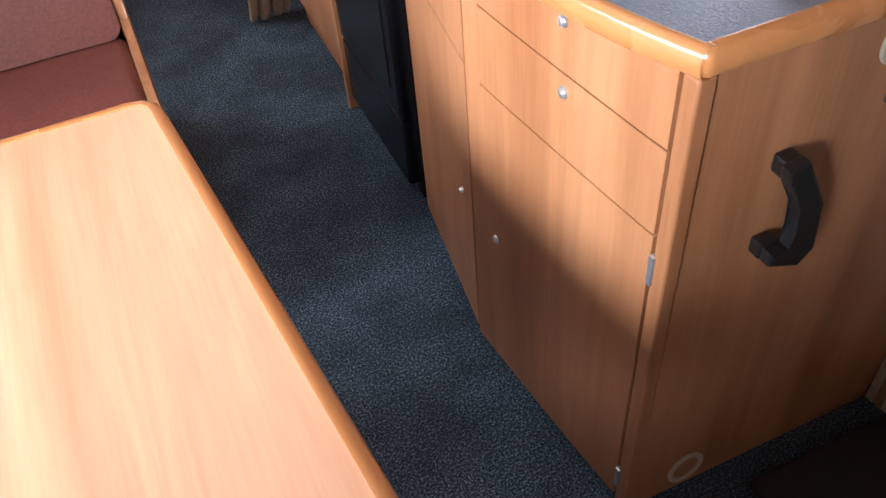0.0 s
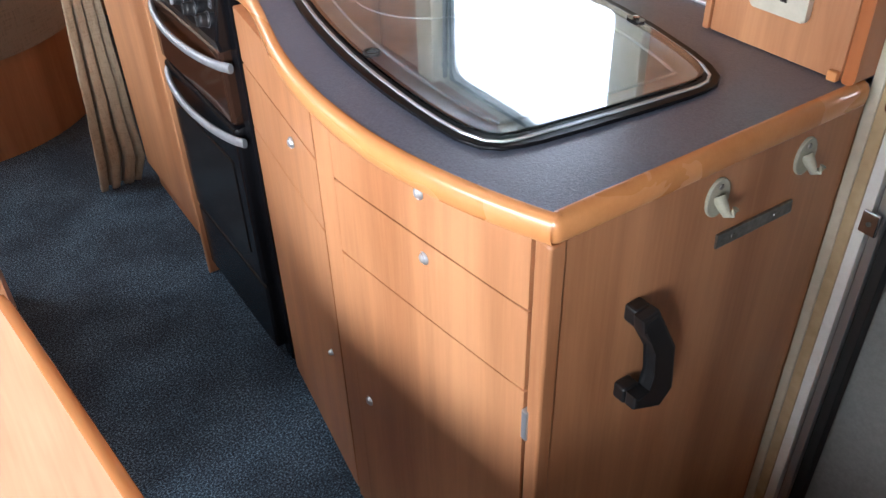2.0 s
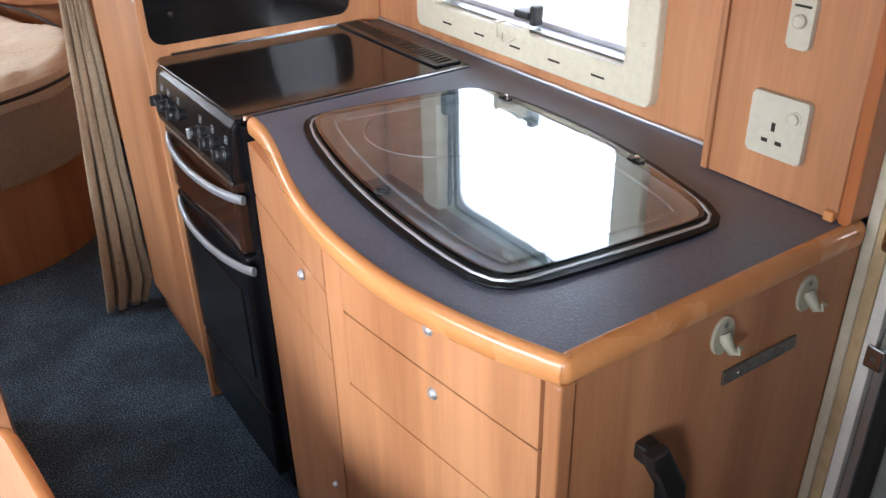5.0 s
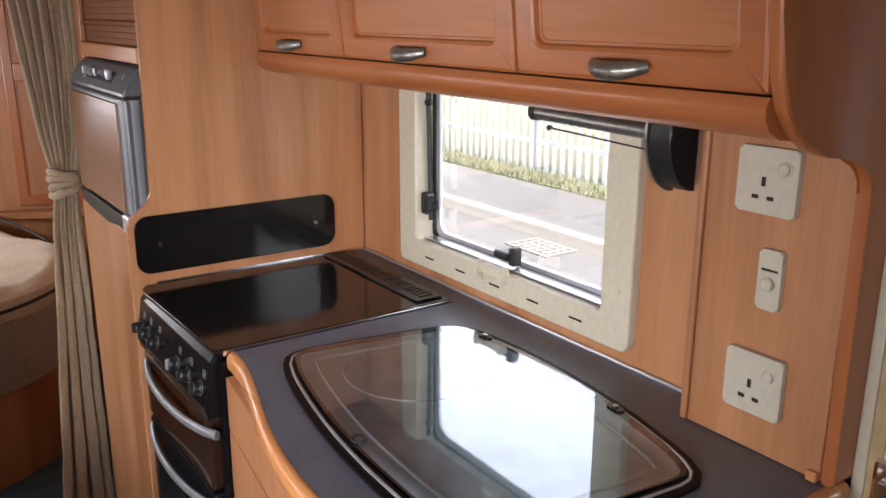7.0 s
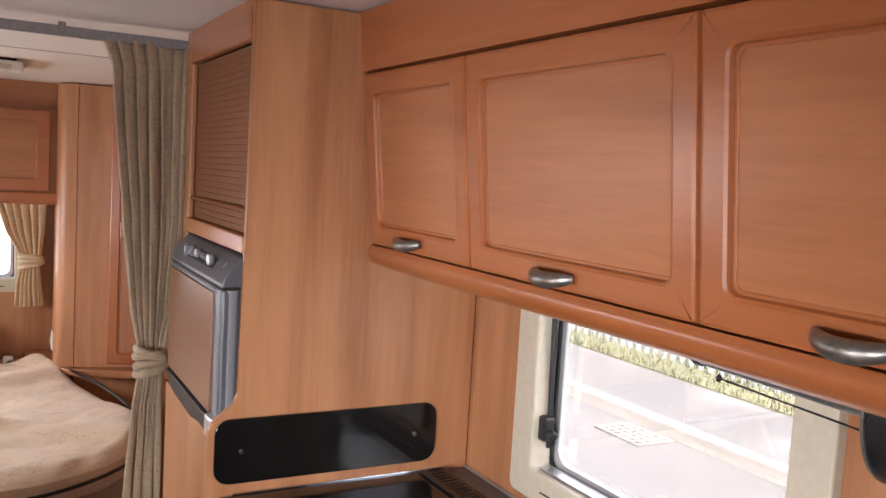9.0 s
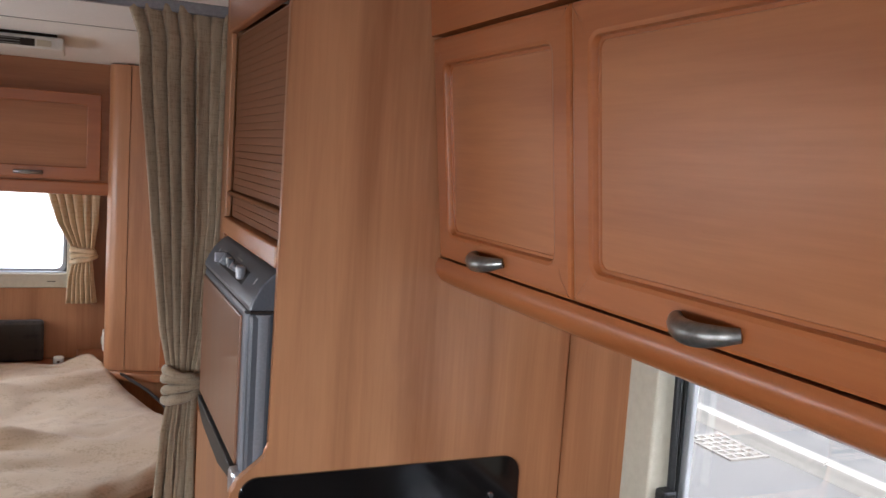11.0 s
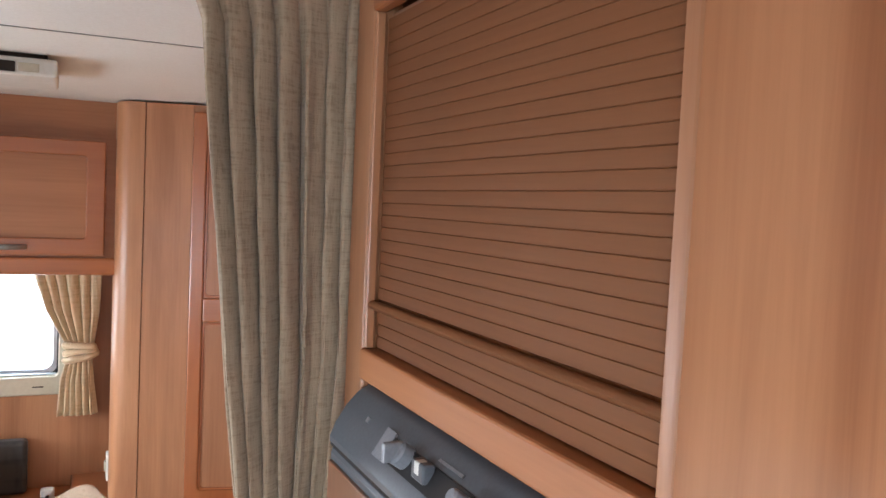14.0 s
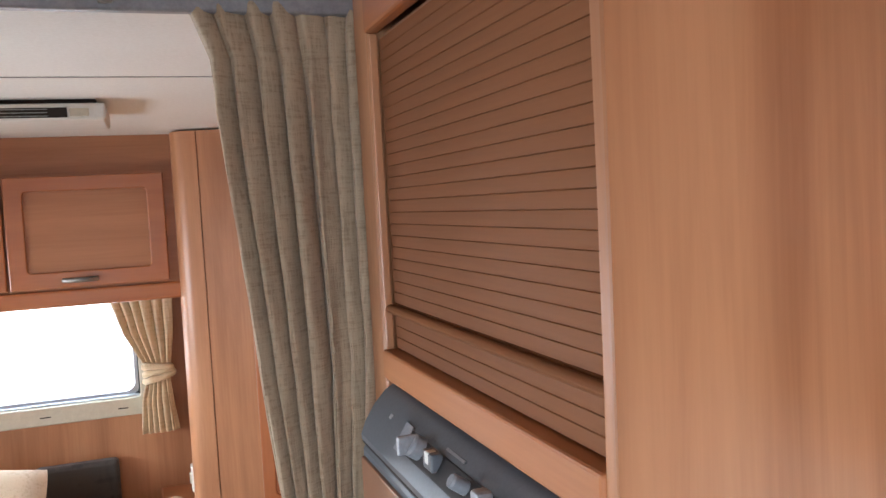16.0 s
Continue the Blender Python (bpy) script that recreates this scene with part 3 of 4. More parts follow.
# ---- sink under its glass lid ----
def sink_outline(grow=0.0, n=60):
    """A bowed four-sided outline with round corners: superellipse-like, wider at the back."""
    corners = [Vector((0.852 - grow, 0.922 - grow)), Vector((1.222 + grow, 0.882 - grow)), Vector((1.286 + grow, 1.530 + grow)), Vector((0.922 - grow, 1.588 + grow))]
    bows = [0.004, 0.036, 0.006, -0.034]
    out = []
    normals = [Vector((0, -1)), Vector((1, 0)), Vector((0, 1)), Vector((-1, 0))]
    sides = []
    for k in range(4):
        a, b = corners[k], corners[(k + 1) % 4]
        bow = abs(bows[k])
        sides.append([a.lerp(b, s) + normals[k] * bow * 4 * s * (1 - s) for s in [i / 14 for i in range(15)]])
    pts = [p for s in sides for p in s[:-1]]
    for _ in range(3):
        m = len(pts)
        pts = [(pts[i - 1] + pts[i] * 2 + pts[(i + 1) % m]) / 4 for i in range(m)]
    return [(p.x, p.y) for p in pts]


def shrink(outline, d):
    c = Vector((sum(p[0] for p in outline) / len(outline), sum(p[1] for p in outline) / len(outline)))
    out = []
    m = len(outline)
    for i in range(m):
        a, b = Vector(outline[i - 1]), Vector(outline[(i + 1) % m])
        t = (b - a).normalized()
        out.append(tuple(Vector(outline[i]) + Vector((-t.y, t.x)) * d))
    return out


SINKMETAL = speckled("brushed_tray_steel", [(0.1, 0.127, 0.142), (0.21, 0.25, 0.27)], 14, 0.3, 0.04, 0.003, metal=0.35)
RIMSTEEL = speckled("polished_rim_steel", [(0.5, 0.53, 0.56), (0.58, 0.61, 0.63)], 40, 0.24, 0.02, 0.001, metal=0.45)
SEAL = material("black_gloss_seal", (0.005, 0.005, 0.006), 0.3, 0, 0.1)
sink = thing("sink", "stainless steel sink closed by a tinted glass lid", "sink")
outer = sink_outline()
part("rim_seal", ring(outer, shrink(outer, 0.012), "z", TOP + 0.0005, TOP + 0.0055, 0.002), SEAL, sink, "black rubber rim")
part("steel_rim", ring(shrink(outer, 0.0118), shrink(outer, 0.0162), "z", TOP + 0.0005, TOP + 0.0075, 0.0015), RIMSTEEL, sink, "polished steel rim")
part("inner_seal", ring(shrink(outer, 0.016), shrink(outer, 0.029), "z", TOP + 0.0005, TOP + 0.0062, 0.001), SEAL, sink, "black inner seal")
# pressed tray with a bowl at its cooker end and a drainer
bm = bmesh.new()
loops = []
for d, z in ((0.020, 0.0055), (0.03, 0.004), (0.036, 0.0015), (0.05, 0.0012)):
    loops.append([bm.verts.new((p[0], p[1], TOP + z)) for p in shrink(outer, d)])
for a, b in zip(loops, loops[1:]):
    for i in range(len(a)):
        bm.faces.new((a[i], a[(i + 1) % len(a)], b[(i + 1) % len(a)], b[i]))
bm.faces.new(loops[-1])
part("tray_bead", tube([(*p, TOP + 0.003) for p in shrink(outer, 0.058)], 0.0028, 8, closed=True), SINKMETAL, sink, "raised steel bead")
part("bowl_ring", tube([(1.095 + 0.125 * math.cos(k), 1.395 + 0.125 * math.sin(k), TOP + 0.002) for k in (2 * math.pi * j / 48 for j in range(48))], 0.0016, 8, closed=True), SINKMETAL, sink, "round bowl edge")
part("pressed_tray", bm, SINKMETAL, sink, "brushed steel tray")
lid = part("glass_lid", prism(shrink(outer, 0.021), "z", TOP + 0.0085, TOP + 0.0125, 0.001, 1), LIDGLASS, sink, "tinted glass lid")
lid.visible_shadow = False
part("finger_hole", ring([(0.885 + 0.012 * math.cos(k), 1.222 + 0.012 * math.sin(k)) for k in (2 * math.pi * j / 20 for j in range(20))], [(0.885 + 0.008 * math.cos(k), 1.222 + 0.008 * math.sin(k)) for k in (2 * math.pi * j / 20 for j in range(20))], "z", TOP + 0.0123, TOP + 0.0155, 0.001), RUBBER, sink, "black finger hole ring")
for hx, hy in ((1.247, 1.09), (1.262, 1.43)):
    hinge = part("lid_hinge", prism(rounded(hx - 0.008, hx + 0.008, hy - 0.015, hy + 0.015, 0.007), "z", TOP + 0.0122, TOP + 0.0152, 0.001), GLASSBLACK, sink, "small dark lid hinge")
    part("hinge_pin", lathe([(0.005, 0), (0.005, 0.003), (0.003, 0.0045)], (hx, hy, TOP + 0.0148), (0, 0, 1), 12), CHROME, hinge)

# ---- cooker ----
CY0, CY1 = 1.664, 2.108
cooker = thing("cooker", "black enamel cooker with smoked glass doors and silver handles", "cooker")
part("carcass", box(0.862, 1.34, CY0 + 0.004, CY1 - 0.002, 0.03, 0.905, 0.004), ENAMEL, cooker, "black enamel sides")
part("glass_lid", prism([(0.835, CY0 - 0.008), (0.828, CY1 - 0.06), (0.832, CY1 - 0.02), (0.845, CY1), (1.343, CY1), (1.343, CY0 - 0.008)], "z", 0.9165, 0.9255, 0.003), GLASSBLACK, cooker, "black glass lid")
part("lid_trim", box(0.87, 1.34, CY1 - 0.001, CY1 + 0.0045, 0.912, 0.929, 0.001), STEEL, cooker, "steel edge trim")
part("lid_side_trim", box(0.85, 1.34, CY0 - 0.012, CY0 - 0.0085, 0.914, 0.924, 0.001), STEEL, cooker)
part("lid_back_rail", box(1.272, 1.336, CY0 + 0.01, CY1 - 0.01, 0.9257, 0.9305, 0.002), ENAMEL, cooker, "black slotted vent rail")
for i in range(26):
    y = CY0 + 0.022 + i * 0.0158
    part("vent_slot", prism([(1.286, y), (1.322, y + 0.003), (1.322, y + 0.0105), (1.286, y + 0.0075)], "z", 0.9303, 0.9312), GAP, cooker, smooth=False)
panel = part("control_panel", prism([(0.87, 0.912), (0.84, 0.912), (0.8305, 0.899), (0.816, 0.812), (0.821, 0.79), (0.87, 0.79)], "y", CY0 + 0.002, CY1, 0.005), ENAMEL, cooker, "black sloping control panel")
for i, y in enumerate((1.703, 1.772, 1.838, 1.968, 2.03, 2.075)):
    z = 0.842
    part("control_knob", lathe([(0.0145, 0), (0.0145, 0.003), (0.0125, 0.005), (0.012, 0.014), (0.010, 0.017)], (0.8208, y, z), (-1, 0, 0.167), 20), BLACK, panel, "black control knob")
    part("knob_skirt", lathe([(0.0149, 0.0004), (0.0149, 0.0012)], (0.8208, y, z), (-1, 0, 0.167), 24), DULLSILVER, panel)
    part("knob_grip", box(0.7985, 0.812, y - 0.003, y + 0.003, z - 0.009, z + 0.013, 0.0022), SILVER if i == 2 else BLACK, panel)
    for c, d, e, g in ((-0.007, 0.007, 0.0, 0.0011), (-0.007, 0.007, 0.0119, 0.013), (-0.007, -0.0059, 0.0011, 0.0119), (0.0059, 0.007, 0.0011, 0.0119), (-0.0025, 0.0025, 0.004, 0.009)):
        zz = z + 0.024
        slope = lambda h: 0.816 + (h - 0.812) * 0.1667
        part("dial_mark", prism([(slope(zz + e) - 0.0006, zz + e), (slope(zz + g) - 0.0006, zz + g), (slope(zz + g) + 0.003, zz + g), (slope(zz + e) + 0.003, zz + e)], "y", y - 0.012 + c, y - 0.012 + d), DULLSILVER, panel, smooth=False)


def bowed_handle(parent, z, x, y0, y1, out, drop):
    pts = []
    for i in range(19):
        s = i / 18
        arch = 4 * s * (1 - s)
        pts.append((x - out * arch ** 0.75, y0 + (y1 - y0) * s, z - drop * arch))
    return part("handle", tube(pts, 0.0065, 12, flat=1.5), DULLSILVER, parent, "bowed silver handle")


grill = part("grill_door", box(0.826, 0.862, CY0 + 0.03, CY1 - 0.002, 0.628, 0.783, 0.008), SMOKE, cooker, "smoked glass grill door")
bowed_handle(grill, 0.757, 0.834, CY0 + 0.004, CY1 - 0.004, 0.034, 0.006)
oven = part("oven_door", box(0.826, 0.862, CY0 + 0.03, CY1 - 0.002, 0.235, 0.622, 0.008), ENAMEL, cooker, "black glass oven door")
part("oven_glass", box(0.8235, 0.827, CY0 + 0.075, CY1 - 0.05, 0.3, 0.53, 0.001), GLASSBLACK, oven)
bowed_handle(oven, 0.602, 0.834, CY0 + 0.004, CY1 - 0.004, 0.034, 0.006)
part("lower_drawer", box(0.828, 0.862, CY0 + 0.03, CY1 - 0.002, 0.045, 0.228, 0.006), ENAMEL, cooker, "black lower drawer")
part("side_post", box(0.846, 0.88, CY0 - 0.012, CY0 + 0.026, 0.03, 0.905, 0.003), ENAMEL, cooker, "black side post")
for y in (CY0 + 0.03, CY1 - 0.03):
    part("foot", lathe([(0.014, 0), (0.014, 0.03)], (0.9, y, 0.0), (0, 0, 1), 12), RUBBER, cooker)
    part("foot", lathe([(0.014, 0), (0.014, 0.03)], (1.3, y, 0.0), (0, 0, 1), 12), RUBBER, cooker)
splash = thing("splash_panel", "glossy black splash panel with round corners beside the cooker", "panel")
part("sheet", prism(rounded(0.832, 1.312, 0.948, 1.077, 0.03), "y", 2.1085, 2.1148, 0.0015), GLASSBLACK, splash)
for x in (0.885, 1.26):
    part("screw", lathe([(0.006, 0), (0.0045, 0.0025)], (x, 2.1085, 1.01), (0, -1, 0), 12), STEEL, splash)

# ---- tall housing, tambour locker and fridge ----
def housing_outline():
    pts = [(1.398, 0.0), (1.398, 1.878), (0.879, 1.878), (0.879, 1.125)]
    for i in range(1, 13):
        s = i / 12
        pts.append((0.879 - 0.059 * smoothstep(s), 1.125 - 0.07 * s))
    return pts + [(0.818, 1.03), (0.818, 0.0)]


tall = thing("fridge_housing", "tall wood housing round the fridge and tambour locker", "cabinet")
part("side_panel", prism(housing_outline(), "y", 2.113, 2.1275, 0.004), WOOD, tall, "tall wood side panel with stepped edge")
part("back_stile", box(0.878, 0.91, 2.64, 2.70, 0.0, 1.878, 0.003), WOOD, tall)
part("far_side_panel", box(0.91, 1.398, 2.682, 2.70, 0.0, 1.878), WOOD, tall)
part("fascia", box(0.874, 0.892, 2.128, 2.6395, 1.80, 1.878, 0.004), FRAME, tall)
part("fridge_sill", box(0.8745, 0.90, 2.128, 2.6395, 1.396, 1.43, 0.003), WOOD_Y, tall)
part("inner_shelf", box(0.901, 1.397, 2.1335, 2.68, 1.40, 1.415), WOOD_Y, tall)
part("far_bead", box(0.878, 0.889, 2.632, 2.6395, 1.4305, 1.7995, 0.002), WOOD, tall)
part("plinth", box(0.86, 0.88, 2.128, 2.6395, 0.0, 0.075, 0.002), WOOD_Y, tall)
tambour = thing("tambour_door", "closed brown wood tambour shutter with a rounded rail", "shutter")
part("backing", box(0.8962, 0.902, 2.1285, 2.6315, 1.431, 1.799), DARKWOOD, tambour, smooth=False)
pitch, z = 0.0134, 1.4315
slat_mesh = None
while z + pitch < 1.80:
    if slat_mesh is None:
        bm = prism([(0.004, 0.0), (0.0, 0.0), (-0.0011, 0.0007), (-0.0016, pitch * 0.5), (-0.0011, pitch - 0.0007), (0.0, pitch - 0.0001), (0.004, pitch - 0.0001)], "y", 2.1285, 2.631)
        first = part("slat", bm, TAMBOUR, tambour)
        slat_mesh, first.location = first.data, (0.8925, 0, z)
    else:
        ob = new("slat", slat_mesh)
        ob.parent, ob.location = tambour, (0.8925, 0, z)
    z += pitch
part("pull_rail", tube([(0.886, 2.1285, 1.479), (0.886, 2.6315, 1.479)], 0.0065, 12, flat=0.75), TAMBOUR, tambour, "rounded wooden pull rail")

fridge = thing("fridge", "grey fridge with brown panel doors in the wood housing", "fridge")
FY0, FY1 = 2.131, 2.634
part("cabinet", box(0.88, 1.38, FY0, FY1, 0.08, 1.375), GREY, fridge)
top = part("control_top", prism([(0.9, 1.391), (0.885, 1.391), (0.873, 1.384), (0.859, 1.369), (0.847, 1.35), (0.8415, 1.336), (0.8415, 1.33), (0.9, 1.33)], "y", FY0, FY1, 0.003), GREY, fridge, "sloping graphite control top")
part("control_recess", prism([(0.8605, 1.3725), (0.8478, 1.3525), (0.8515, 1.351), (0.8645, 1.371)], "y", FY0 + 0.115, FY0 + 0.375, 0.001), BLACK, top, "dark control recess")
part("recess_flank", prism([(0.862, 1.376), (0.8455, 1.351), (0.85, 1.347), (0.866, 1.372)], "y", FY0 + 0.352, FY0 + 0.378, 0.002), EDGEGREY, top, "pale sloping recess end")
tilt = Vector((-0.82, 0, 0.57))
for y, r, long in ((2.443, 0.0115, 0.012), (2.32, 0.0065, 0.016)):
    part("knob", lathe([(r, 0), (r, long), (r * 0.8, long + 0.002)], (0.857, y, 1.364), tilt, 20), EDGEGREY, top, "grey fridge knob")
part("knob_grip", box(0.832, 0.852, 2.4405, 2.4455, 1.362, 1.381, 0.002), DULLSILVER, top, "grey knob grip")
part("light_switch", box(0.8465, 0.857, 2.394, 2.404, 1.364, 1.376, 0.002), WHITE, top, "pale switch")
part("switch_bezel", box(0.8475, 0.8595, 2.386, 2.412, 1.3585, 1.3755, 0.002), GREY, top)
part("rocker", box(0.842, 0.857, 2.26, 2.277, 1.357, 1.381, 0.004), DULLSILVER, top, "grey thermostat lever")
part("print_mark", prism([(0.8665, 1.3785), (0.8645, 1.3765), (0.867, 1.3745), (0.869, 1.3765)], "y", FY0 + 0.215, FY0 + 0.262), DULLSILVER, top, smooth=False)
part("print_mark", prism([(0.8605, 1.3725), (0.8545, 1.3635), (0.857, 1.3615), (0.863, 1.3705)], "y", FY0 + 0.047, FY0 + 0.053), SILVER, top, smooth=False)
part("print_mark", prism([(0.8605, 1.3725), (0.8575, 1.368), (0.86, 1.366), (0.863, 1.3705)], "y", FY0 + 0.425, FY0 + 0.432), SILVER, top, smooth=False)
part("cap_line", box(0.843, 0.9, FY0 + 0.001, FY1 - 0.001, 1.3255, 1.3296), GAP, fridge, "dark joint line", smooth=False)
door = part("upper_door", box(0.842, 0.88, FY0 + 0.004, FY1 - 0.002, 1.062, 1.325, 0.006), GREY, fridge, "grey framed upper door")
part("door_panel", box(0.838, 0.845, FY0 + 0.062, FY1 - 0.01, 1.068, 1.312, 0.002), DARKWOOD, door, "glossy brown panel")
part("edge_column", tube([(0.8635, FY0 + 0.028, 1.064), (0.8635, FY0 + 0.028, 1.323)], 0.0255, 16), EDGEGREY, door, "rounded grey edge")
door = part("lower_door", box(0.842, 0.88, FY0 + 0.004, FY1 - 0.002, 0.085, 1.052, 0.006), GREY, fridge, "grey framed lower door")
part("door_panel", box(0.836, 0.845, FY0 + 0.012, FY1 - 0.01, 0.095, 1.028, 0.002), WOOD, door, "wood panel")
part("grip_recess", prism([(FY1 - 0.02, 1.062), (FY0 + 0.05, 1.062), (FY0 + 0.07, 1.04), (FY0 + 0.2, 1.022), (FY1 - 0.1, 1.026), (FY1 - 0.02, 1.05)], "x", 0.8335, 0.843, 0.002), BLACK, door, "black grip recess")
part("grip_end", box(0.826, 0.85, FY0 + 0.01, FY0 + 0.048, 1.03, 1.075, 0.006), SILVER, door)

# ---- overhead lockers ----
def locker_door(name, parent_at, y0, y1, z0, z1, label, handle_at):
    """A framed locker door, built flat in the yz plane and leant about its lower edge."""
    d = thing(name, label, "locker door", "kitchen locker doors")
    w, h = y1 - y0, z1 - z0
    ow, iw = rounded(0, w, 0, h, 0.004, 4), rounded(0.042, w - 0.042, 0.042, h - 0.042, 0.013, 4)
    part("door_frame", ring(ow, iw, "x", 0.0, 0.02, 0.0065), FRAME, d, "stained beech frame")
    part("door_panel", prism(rounded(0.038, w - 0.038, 0.038, h - 0.038, 0.013, 4), "x", 0.0105, 0.018), WOOD_Y, d, "lighter beech panel")
    part("bead", ring(rounded(0.0405, w - 0.0405, 0.0405, h - 0.0405, 0.013, 4), rounded(0.0465, w - 0.0465, 0.0465, h - 0.0465, 0.011, 4), "x", 0.009, 0.012, 0.001), FRAME, d)
    pts = [(-0.002 - 0.021 * math.sin(math.pi * s) ** 0.7, handle_at - y0 - 0.043 + 0.086 * s, 0.022 - 0.004 * math.sin(math.pi * s)) for s in [i / 14 for i in range(15)]]
    hd = part("handle", tube(pts, [0.003 + 0.0075 * math.sin(math.pi * (i + 1) / 16) ** 0.6 for i in range(15)], 12, flat=1.15), PEWTER, d, "ribbed pewter handle")
    for k in (-1, 1):
        q = [(x - 0.004, y, zz + 0.0035 * k) for x, y, zz in pts[2:-2]]
        part("rib", tube(q, 0.0016, 6), PEWTER, hd)
    lean = math.degrees(math.atan2(0.036, z1 - z0))
    d.matrix_world = pose(parent_at, y0, z0, 0, -lean, 0)
    return d


lockers = thing("kitchen_lockers", "row of wooden overhead lockers above the kitchen window", "locker")
part("carcass", prism([(1.158, 1.405), (1.122, 1.765), (1.116, 1.878), (1.398, 1.878), (1.398, 1.38), (1.2, 1.385)], "y", 0.835, 2.114), GAP, lockers, "dark locker inside", smooth=False)
part("pelmet", prism([(1.137, 1.4185), (1.132, 1.409), (1.133, 1.396), (1.142, 1.383), (1.160, 1.374), (1.20, 1.369), (1.398, 1.362), (1.398, 1.379), (1.19, 1.384), (1.162, 1.402), (1.16, 1.4185)], "y", 0.81, 2.1145), FRAME, lockers, "rounded lower pelmet")
part("fascia", prism([(1.0995, 1.7635), (1.089, 1.8785), (1.117, 1.8785), (1.122, 1.7635)], "y", 0.83, 2.1145, 0.003), FRAME, lockers, "upper wood fascia")
for a, b, hy in ((1.7125, 2.112, 1.926), (1.2120, 1.7095, 1.474), (0.8125, 1.2090, 1.012)):
    locker_door("locker_door", 1.137, a, b, 1.4195, 1.761, "framed wooden locker door with a pewter handle", hy)
cheek = [(1.398, 0.921), (1.326, 0.921), (1.326, 1.30)]
cheek += [(1.326 - 0.028 * math.sin(radians(a)) ** 1.0 * 0 - 0.05 * (1 - math.cos(radians(a))), 1.30 + 0.045 * math.sin(radians(a))) for a in (20, 40, 60, 75, 90)]
cheek += [(1.26, 1.348), (1.225, 1.352), (1.19, 1.362), (1.163, 1.38), (1.142, 1.405), (1.128, 1.44), (1.118, 1.50), (1.085, 1.80), (1.078, 1.878), (1.398, 1.878)]
part("side_cheek", prism(cheek, "y", 0.792, 0.8095, 0.005), FRAME_Z, lockers, "curved side cheek running down to the worktop")
column = thing("socket_column", "wood column panel carrying sockets on the worktop", "panel")
part("face", box(1.327, 1.341, 0.8105, 1.022, 0.9215, 1.372, 0.002), WOOD, column)
part("return_strip", box(1.341, 1.3985, 1.007, 1.022, 0.9215, 1.366, 0.002), WOOD, column)
part("edge_bead", box(1.3225, 1.332, 1.0225, 1.034, 0.9215, 1.366, 0.003), WOOD, column, "rounded edge bead")
part("foot_notch", box(1.318, 1.3265, 0.8105, 0.825, 0.9215, 0.935, 0.002), EDGE, column)


def mains_socket(y, z):
    s = thing("mains_socket", "white single mains socket with switch on the wood column", "socket", "sockets on the column")
    part("plate", prism(rounded(y - 0.0435, y + 0.0435, z - 0.043, z + 0.043, 0.005), "x", 1.3165, 1.3268, 0.003), SOCKET, s)
    for yy, zz, a, b in ((y + 0.004, z - 0.001, 0.0028, 0.006), (y + 0.0145, z - 0.0215, 0.0048, 0.0026), (y - 0.0075, z - 0.0215, 0.0048, 0.0026)):
        part("pin_hole", box(1.3158, 1.3172, yy - a, yy + a, zz - b, zz + b), GAP, s, smooth=False)
    part("switch_ring", lathe([(0.0105, 0), (0.0105, 0.0015), (0.009, 0.002)], (1.3168, y - 0.025, z + 0.018), (-1, 0, 0), 18), SOCKET, s)
    part("rocker", lathe([(0.008, 0), (0.008, 0.005), (0.006, 0.006)], (1.3155, y - 0.025, z + 0.018), (-1, 0, 0.15), 16), SOCKET, s)
    return s


mains_socket(0.9145, 1.022)
mains_socket(0.925, 1.296)
dim = thing("light_switch", "narrow white light switch plate between the sockets", "switch")
part("plate", prism(rounded(0.8905, 0.9245, 1.128, 1.209, 0.005), "x", 1.318, 1.3268, 0.003), SOCKET, dim)
part("slot", box(1.3172, 1.3186, 0.8955, 0.9195, 1.1805, 1.1835), GAP, dim, smooth=False)
part("rocker", lathe([(0.009, 0), (0.009, 0.006), (0.006, 0.008)], (1.318, 0.9075, 1.163), (-1, 0, 0.15), 18), SOCKET, dim)

# ---- dinette ----
table = thing("dinette_table", "pale beech dinette table with rounded wood edging", "table")
TZ = 0.69
outline = [(-0.62, 0.40), (0.44, 0.40), (0.458, 0.415)] + [(0.3585, 1.31), (0.3535, 1.332), (0.340, 1.347), (0.318, 1.352)] + [(-0.62, 1.352)]
part("tabletop", prism(outline, "z", TZ - 0.026, TZ - 0.001, 0.002), TABLE, table, "pale beech laminate top")
rim = outline[1:7] + [(-0.62, 1.352)]
bm = bmesh.new()
prof = [(-0.013, 0.0015), (-0.003, 0.001), (0.003, -0.003), (0.006, -0.012), (0.004, -0.024), (-0.002, -0.03), (-0.013, -0.03)]
rr = []
for i, p in enumerate(rim):
    a, b = Vector(rim[max(i - 1, 0)]), Vector(rim[min(i + 1, len(rim) - 1)])
    t = (b - a).normalized()
    nrm = Vector((t.y, -t.x))
    rr.append([bm.verts.new((p[0] + nrm.x * o, p[1] + nrm.y * o, TZ + z)) for o, z in prof])
for a, b in zip(rr, rr[1:]):
    for i in range(len(prof)):
        bm.faces.new((a[i], a[(i + 1) % len(prof)], b[(i + 1) % len(prof)], b[i]))
bm.faces.new(rr[0]), bm.faces.new(rr[-1])
part("wood_edging", bm, EDGE, table, "rounded bright edging")
for y in (0.62, 1.12):
    part("leg", tube([(-0.05, y, 0.0), (-0.05, y, TZ - 0.03)], 0.025, 14), STEEL, table)

